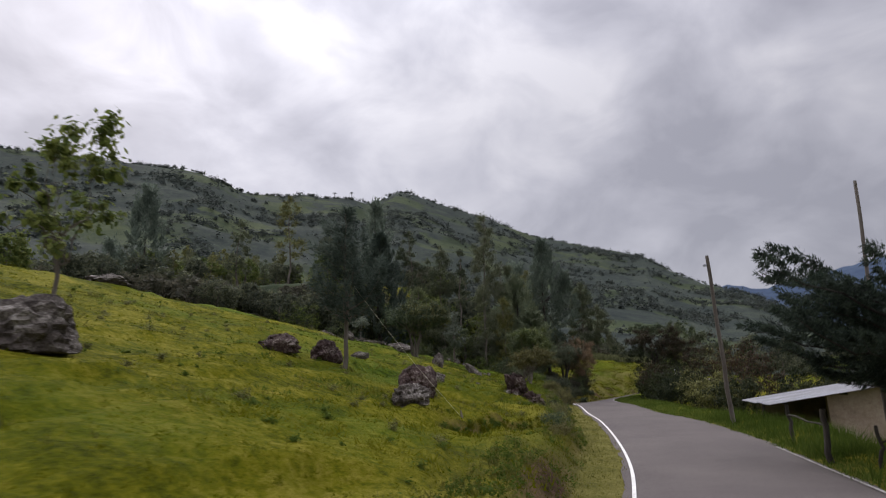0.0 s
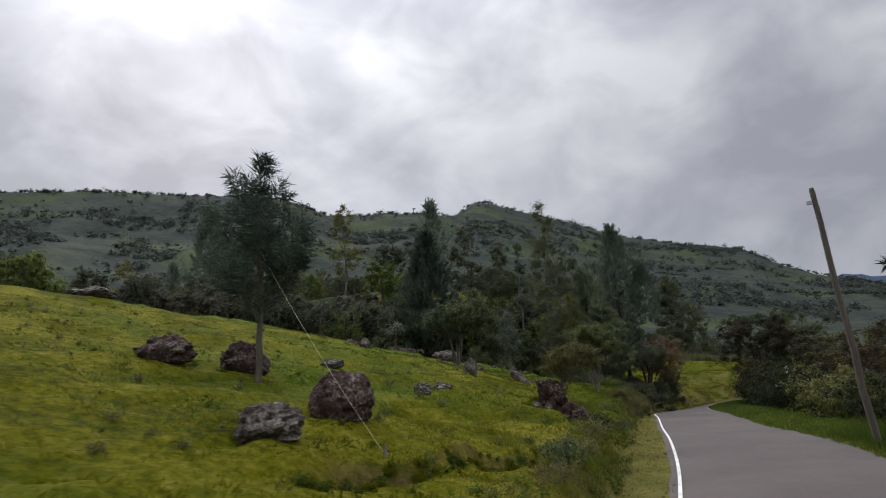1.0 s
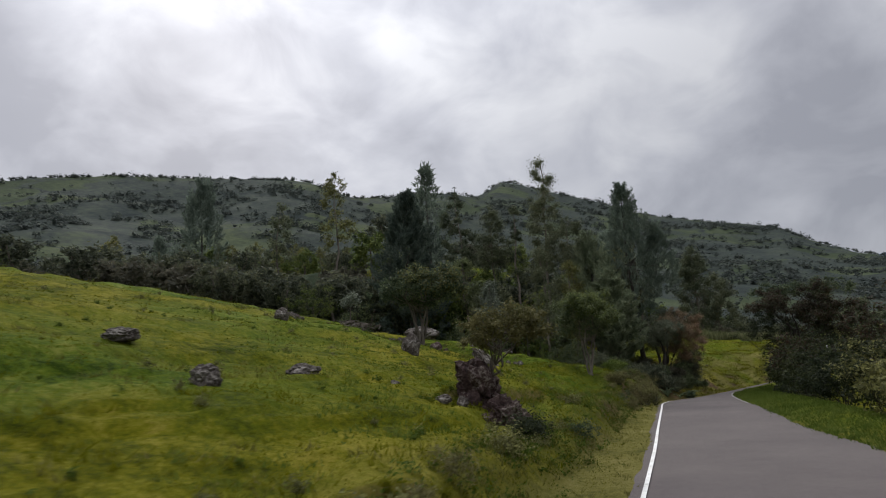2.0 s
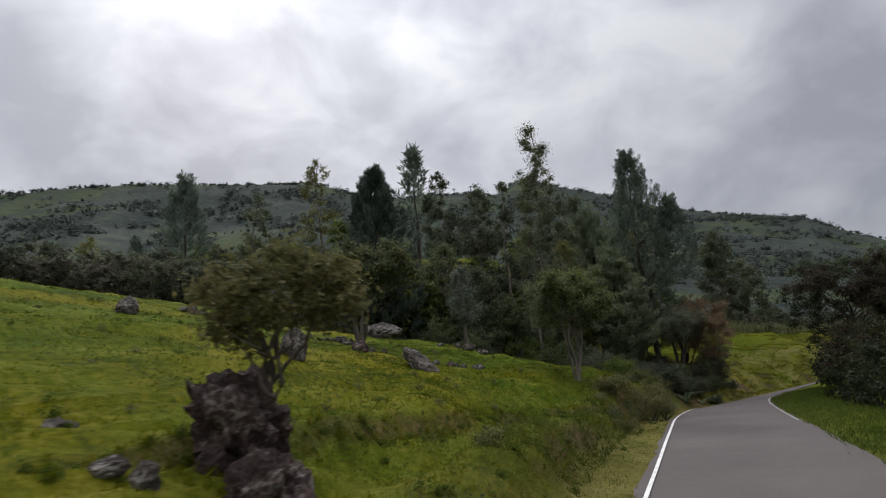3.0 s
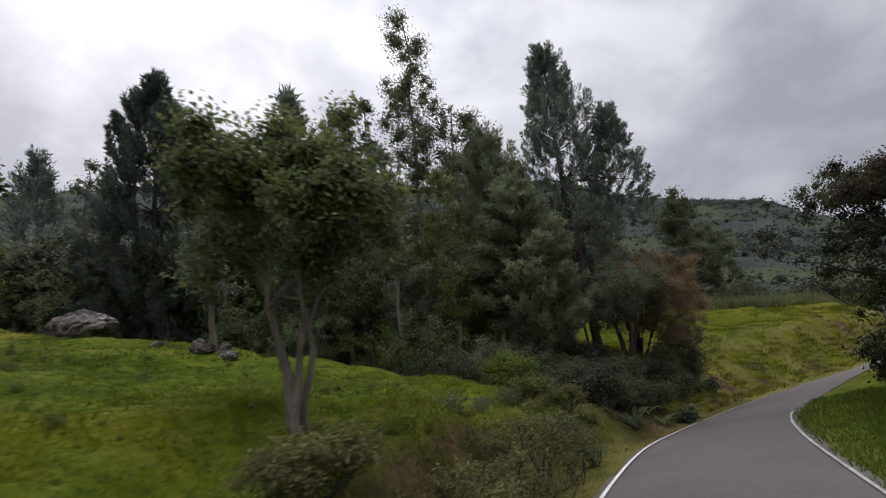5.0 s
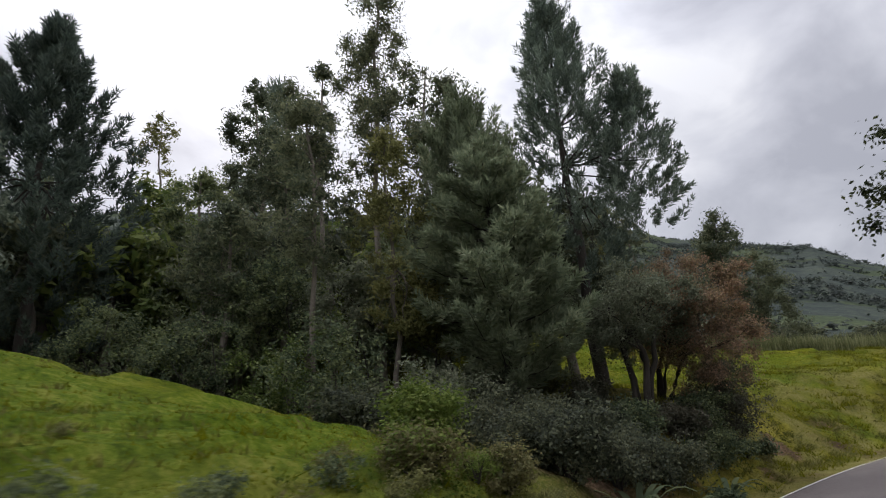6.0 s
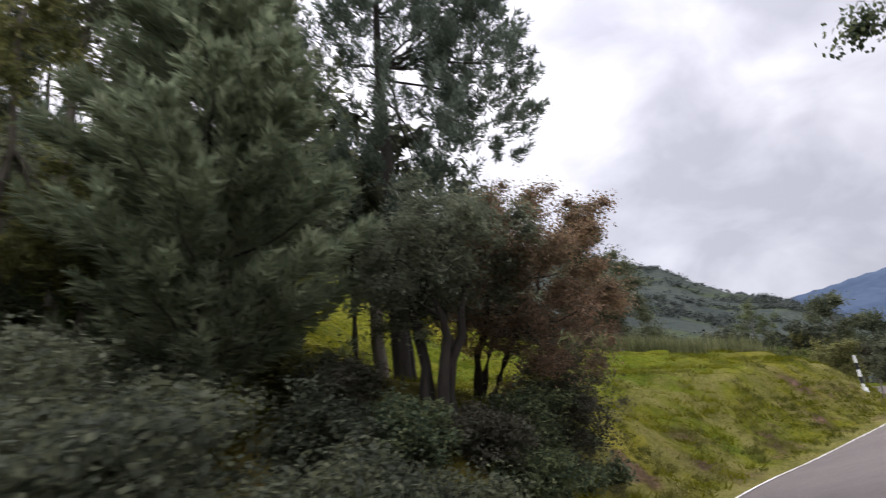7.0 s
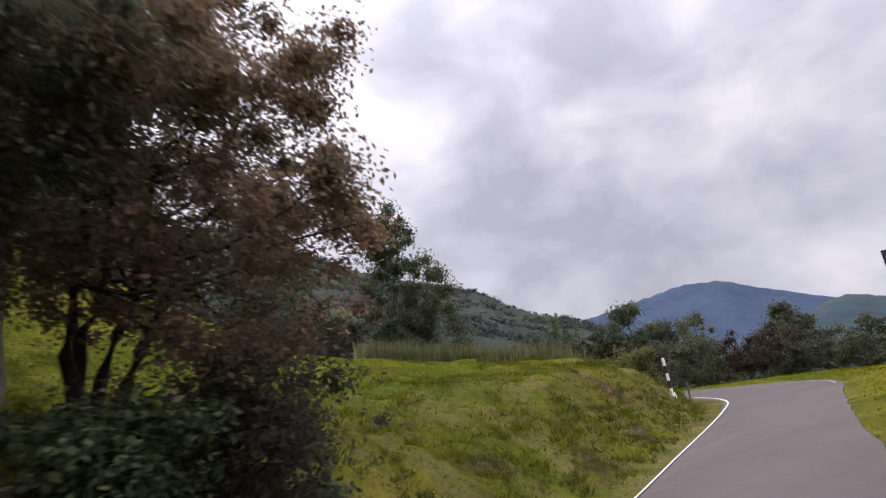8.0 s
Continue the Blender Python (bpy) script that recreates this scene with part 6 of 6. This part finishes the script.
grass("tussocks", dull_t, 0.16, 12, GRASS_DRY, 30, 0.018, "dull olive tussocks on the bank", spread=0.12, lean=0.7)
near_t = turf_points(22, 5200, -9, 0, 6, 48, lambda x, y, l, r: (x < l - 1.2) & (x > l - 5.5) & (waves(x, y, 1.7, 49) > 0.15))
grass("tussocks", near_t, 0.10, 8, GRASS, 29, 0.014, "lumpy yellow-green tussocks at the pasture foot", spread=0.12, lean=0.8)
right_f = turf_points(10, 22000, 3, 40, 56, 92, lambda x, y, l, r: x > r + 0.25)
grass("field_grass", right_f, 0.06, 4, GRASS, 19, 0.012, "short green grass beside the road")
reed = turf_points(11, 4200, -4, 9.5, 82.0, 86.0, lambda x, y, l, r: x < 9 - (y - 82) * 0.3)
grass("reeds", reed, 0.85, 3, REED, 20, 0.03, "pale tall reeds along the field crest", "reeds", 0.12, 0.12)


tall_r = turf_points(24, 3200, 3, 8, 9, 27, lambda x, y, l, r: (x > r + 0.25) & (x < r + 2.4) & (waves(x, y, 2.6, 54) > -0.1))
grass("rank_grass", tall_r, 0.34, 7, LUSH, 31, 0.012, "rank tall grass round the pole and shed", spread=0.12, lean=0.4)


def bank_weeds():
    """Weeds and hanging stalks on the face and lip of the cut bank."""
    g = np.random.default_rng(91)
    n = 2600
    y = 5 + 45 * g.random(n)
    x = np.interp(y, WAY[:150, 1], WAY[:150, 0]) - 0.9 - 1.1 * g.random(n)
    keep = waves(x, y, 3.4, 45) > -0.15
    x, y = x[keep], y[keep]
    cs = np.stack([x, y, land(x, y) + 0.05], 1)
    rs = 0.07 + 0.11 * g.random(len(x))
    half = len(x) // 2
    tagged(part("bank_weeds", leaf_mesh("bank_weeds", LUSH, g, cs[:half], rs[:half], 14000, 0.05, 0.5, 0.3, 0.0, 0.9)), "low weeds on the cut bank", "weeds", kind="stuff")
    tagged(part("bank_weeds", leaf_mesh("bank_weeds", GRASS_DRY, g, cs[half:], rs[half:], 14000, 0.09, 0.12, 0.0, 0.6, 1.0)), "dry stalks on the cut bank", "weeds", kind="stuff")


bank_weeds()


def ridge_palm(az, r, h, seed):
    """A tiny palm on the skyline: bare stem and a head of arching fronds."""
    g = np.random.default_rng(seed)
    x, y = r * math.sin(radians(az)), r * math.cos(radians(az))
    z = ground_z(x, y) - 0.5
    root = thing("palm", (x, y, z), "lone palm standing on the mountain ridge", "palm", "ridge palms")
    part("trunk", mesh_of("trunk", *tube([(0, 0, 0), (0.3, 0, h / 2), (0.1, 0, h)], [0.5, 0.4, 0.35], 6), BARK_DARK, True), root)
    for k in range(9):
        a = k * 0.7
        s = np.linspace(0, 1, 5)
        p = np.stack([np.cos(a) * 3.4 * s, np.sin(a) * 3.4 * s, h + 1.6 * s - 3.0 * s**2], 1)
        sd = np.array([-math.sin(a), math.cos(a), 0]) * 0.7
        v = np.concatenate([p - sd * (1 - 0.8 * s[:, None]), p + sd * (1 - 0.8 * s[:, None])])
        i = np.arange(4)
        part("frond", mesh_of("frond", v, np.stack([i, i + 5, i + 6, i + 1], 1), LEAF_SCRUB), root)


for k, (az, r, h) in enumerate(((-25.6, 712, 7), (-23.9, 722, 8), (-36.2, 652, 6))):
    ridge_palm(az, r, h, 500 + k)


def weed_tufts():
    """Dark rosettes dotted over the pasture."""
    g = np.random.default_rng(95)
    n = 420
    x, y = -2 - 20 * g.random(n)**1.3, 6 + 40 * g.random(n)
    cs = np.stack([x, y, land(x, y) + 0.03], 1)
    rs = 0.04 + 0.13 * g.random(n)**2
    tagged(part("weed_tufts", leaf_mesh("weed_tufts", LUSH, g, cs, rs, 16000, 0.055, 0.35, 0.2, 0.0, 0.7)), "dark weed rosettes dotted over the pasture", "weeds", kind="stuff")
    m = 170
    x, y = -2.5 - 16 * g.random(m)**1.2, 7 + 38 * g.random(m)
    cs = np.stack([x, y, land(x, y) + 0.06], 1)
    tagged(part("weed_tufts", leaf_mesh("weed_tufts", LEAF_OLIVE, g, cs, 0.09 + 0.10 * g.random(m), 13000, 0.075, 0.22, 0.2, 0.4, 0.8)), "dark rushy clumps dotted over the pasture", "weeds", kind="stuff")
    # along the lips of the two dug scarps
    for lo, hi, ys, outs, m, sd in ((12, 20, [13, 16, 17.5, 19.5], [3.6, 2.95, 2.4, 1.3], 90, 51), (23.5, 38, [24, 29, 31, 33.5, 35.5, 37.2], [3.8, 3.4, 3.15, 2.9, 2.5, 1.6], 260, 52)):
        y = lo + (hi - lo) * g.random(m)
        x = np.interp(y, WAY[:150, 1], WAY[:150, 0]) - np.interp(y, ys, outs) + 0.02 + 0.10 * g.normal(size=m)
        cs = np.stack([x, y, land(x, y) + 0.02], 1)
        rs = 0.05 + 0.10 * g.random(m)**1.5
        h = m // 2
        tagged(part("scarp_weeds", leaf_mesh("scarp_weeds", LUSH, g, cs[:h], rs[:h], 7000, 0.05, 0.35, 0.1, 0.0, 0.9)), "dark weeds hanging over the dug earth edge", "weeds", kind="stuff")
        tagged(part("scarp_weeds", leaf_mesh("scarp_weeds", GRASS, g, cs[h:], rs[h:], 6000, 0.08, 0.12, 0.0, 0.5, 0.9)), "dull grass hanging over the dug earth edge", "grass", kind="stuff")
    n = 1500
    y = 57 + 20 * g.random(n)
    x = np.interp(y, WAY[:150, 1], WAY[:150, 0]) - 0.5 - 2.8 * g.random(n)
    keep = waves(x, y, 2.6, 47) > 0.0
    x, y = x[keep], y[keep]
    cs = np.stack([x, y, land(x, y) + 0.04], 1)
    rs = 0.06 + 0.1 * g.random(len(x))
    tagged(part("bank_weeds", leaf_mesh("bank_weeds", GRASS_DRY, g, cs, rs, 15000, 0.07, 0.2, 0.1, 0.3, 0.9)), "dull weeds on the bank beside the bend", "weeds", kind="stuff")


weed_tufts()

# broad-leaved herbs on the bare bank under the thicket
for k, (x, y) in enumerate(((-1.7, 59.2), (-1.35, 60.4), (-2.2, 58.9), (-1.9, 61.6), (-2.9, 59.6), (-2.6, 57.2), (-2.0, 55.2))):
    bush("broad_leaved_herb", x, y, (0.4, 0.45, 0.3), LEAF_DARK, 750 + k, "grey-green broad-leaved herb on the bare bank", n=700, size=0.105, clump=0.2, nclump=24, aspect=0.42, group="bank herbs")
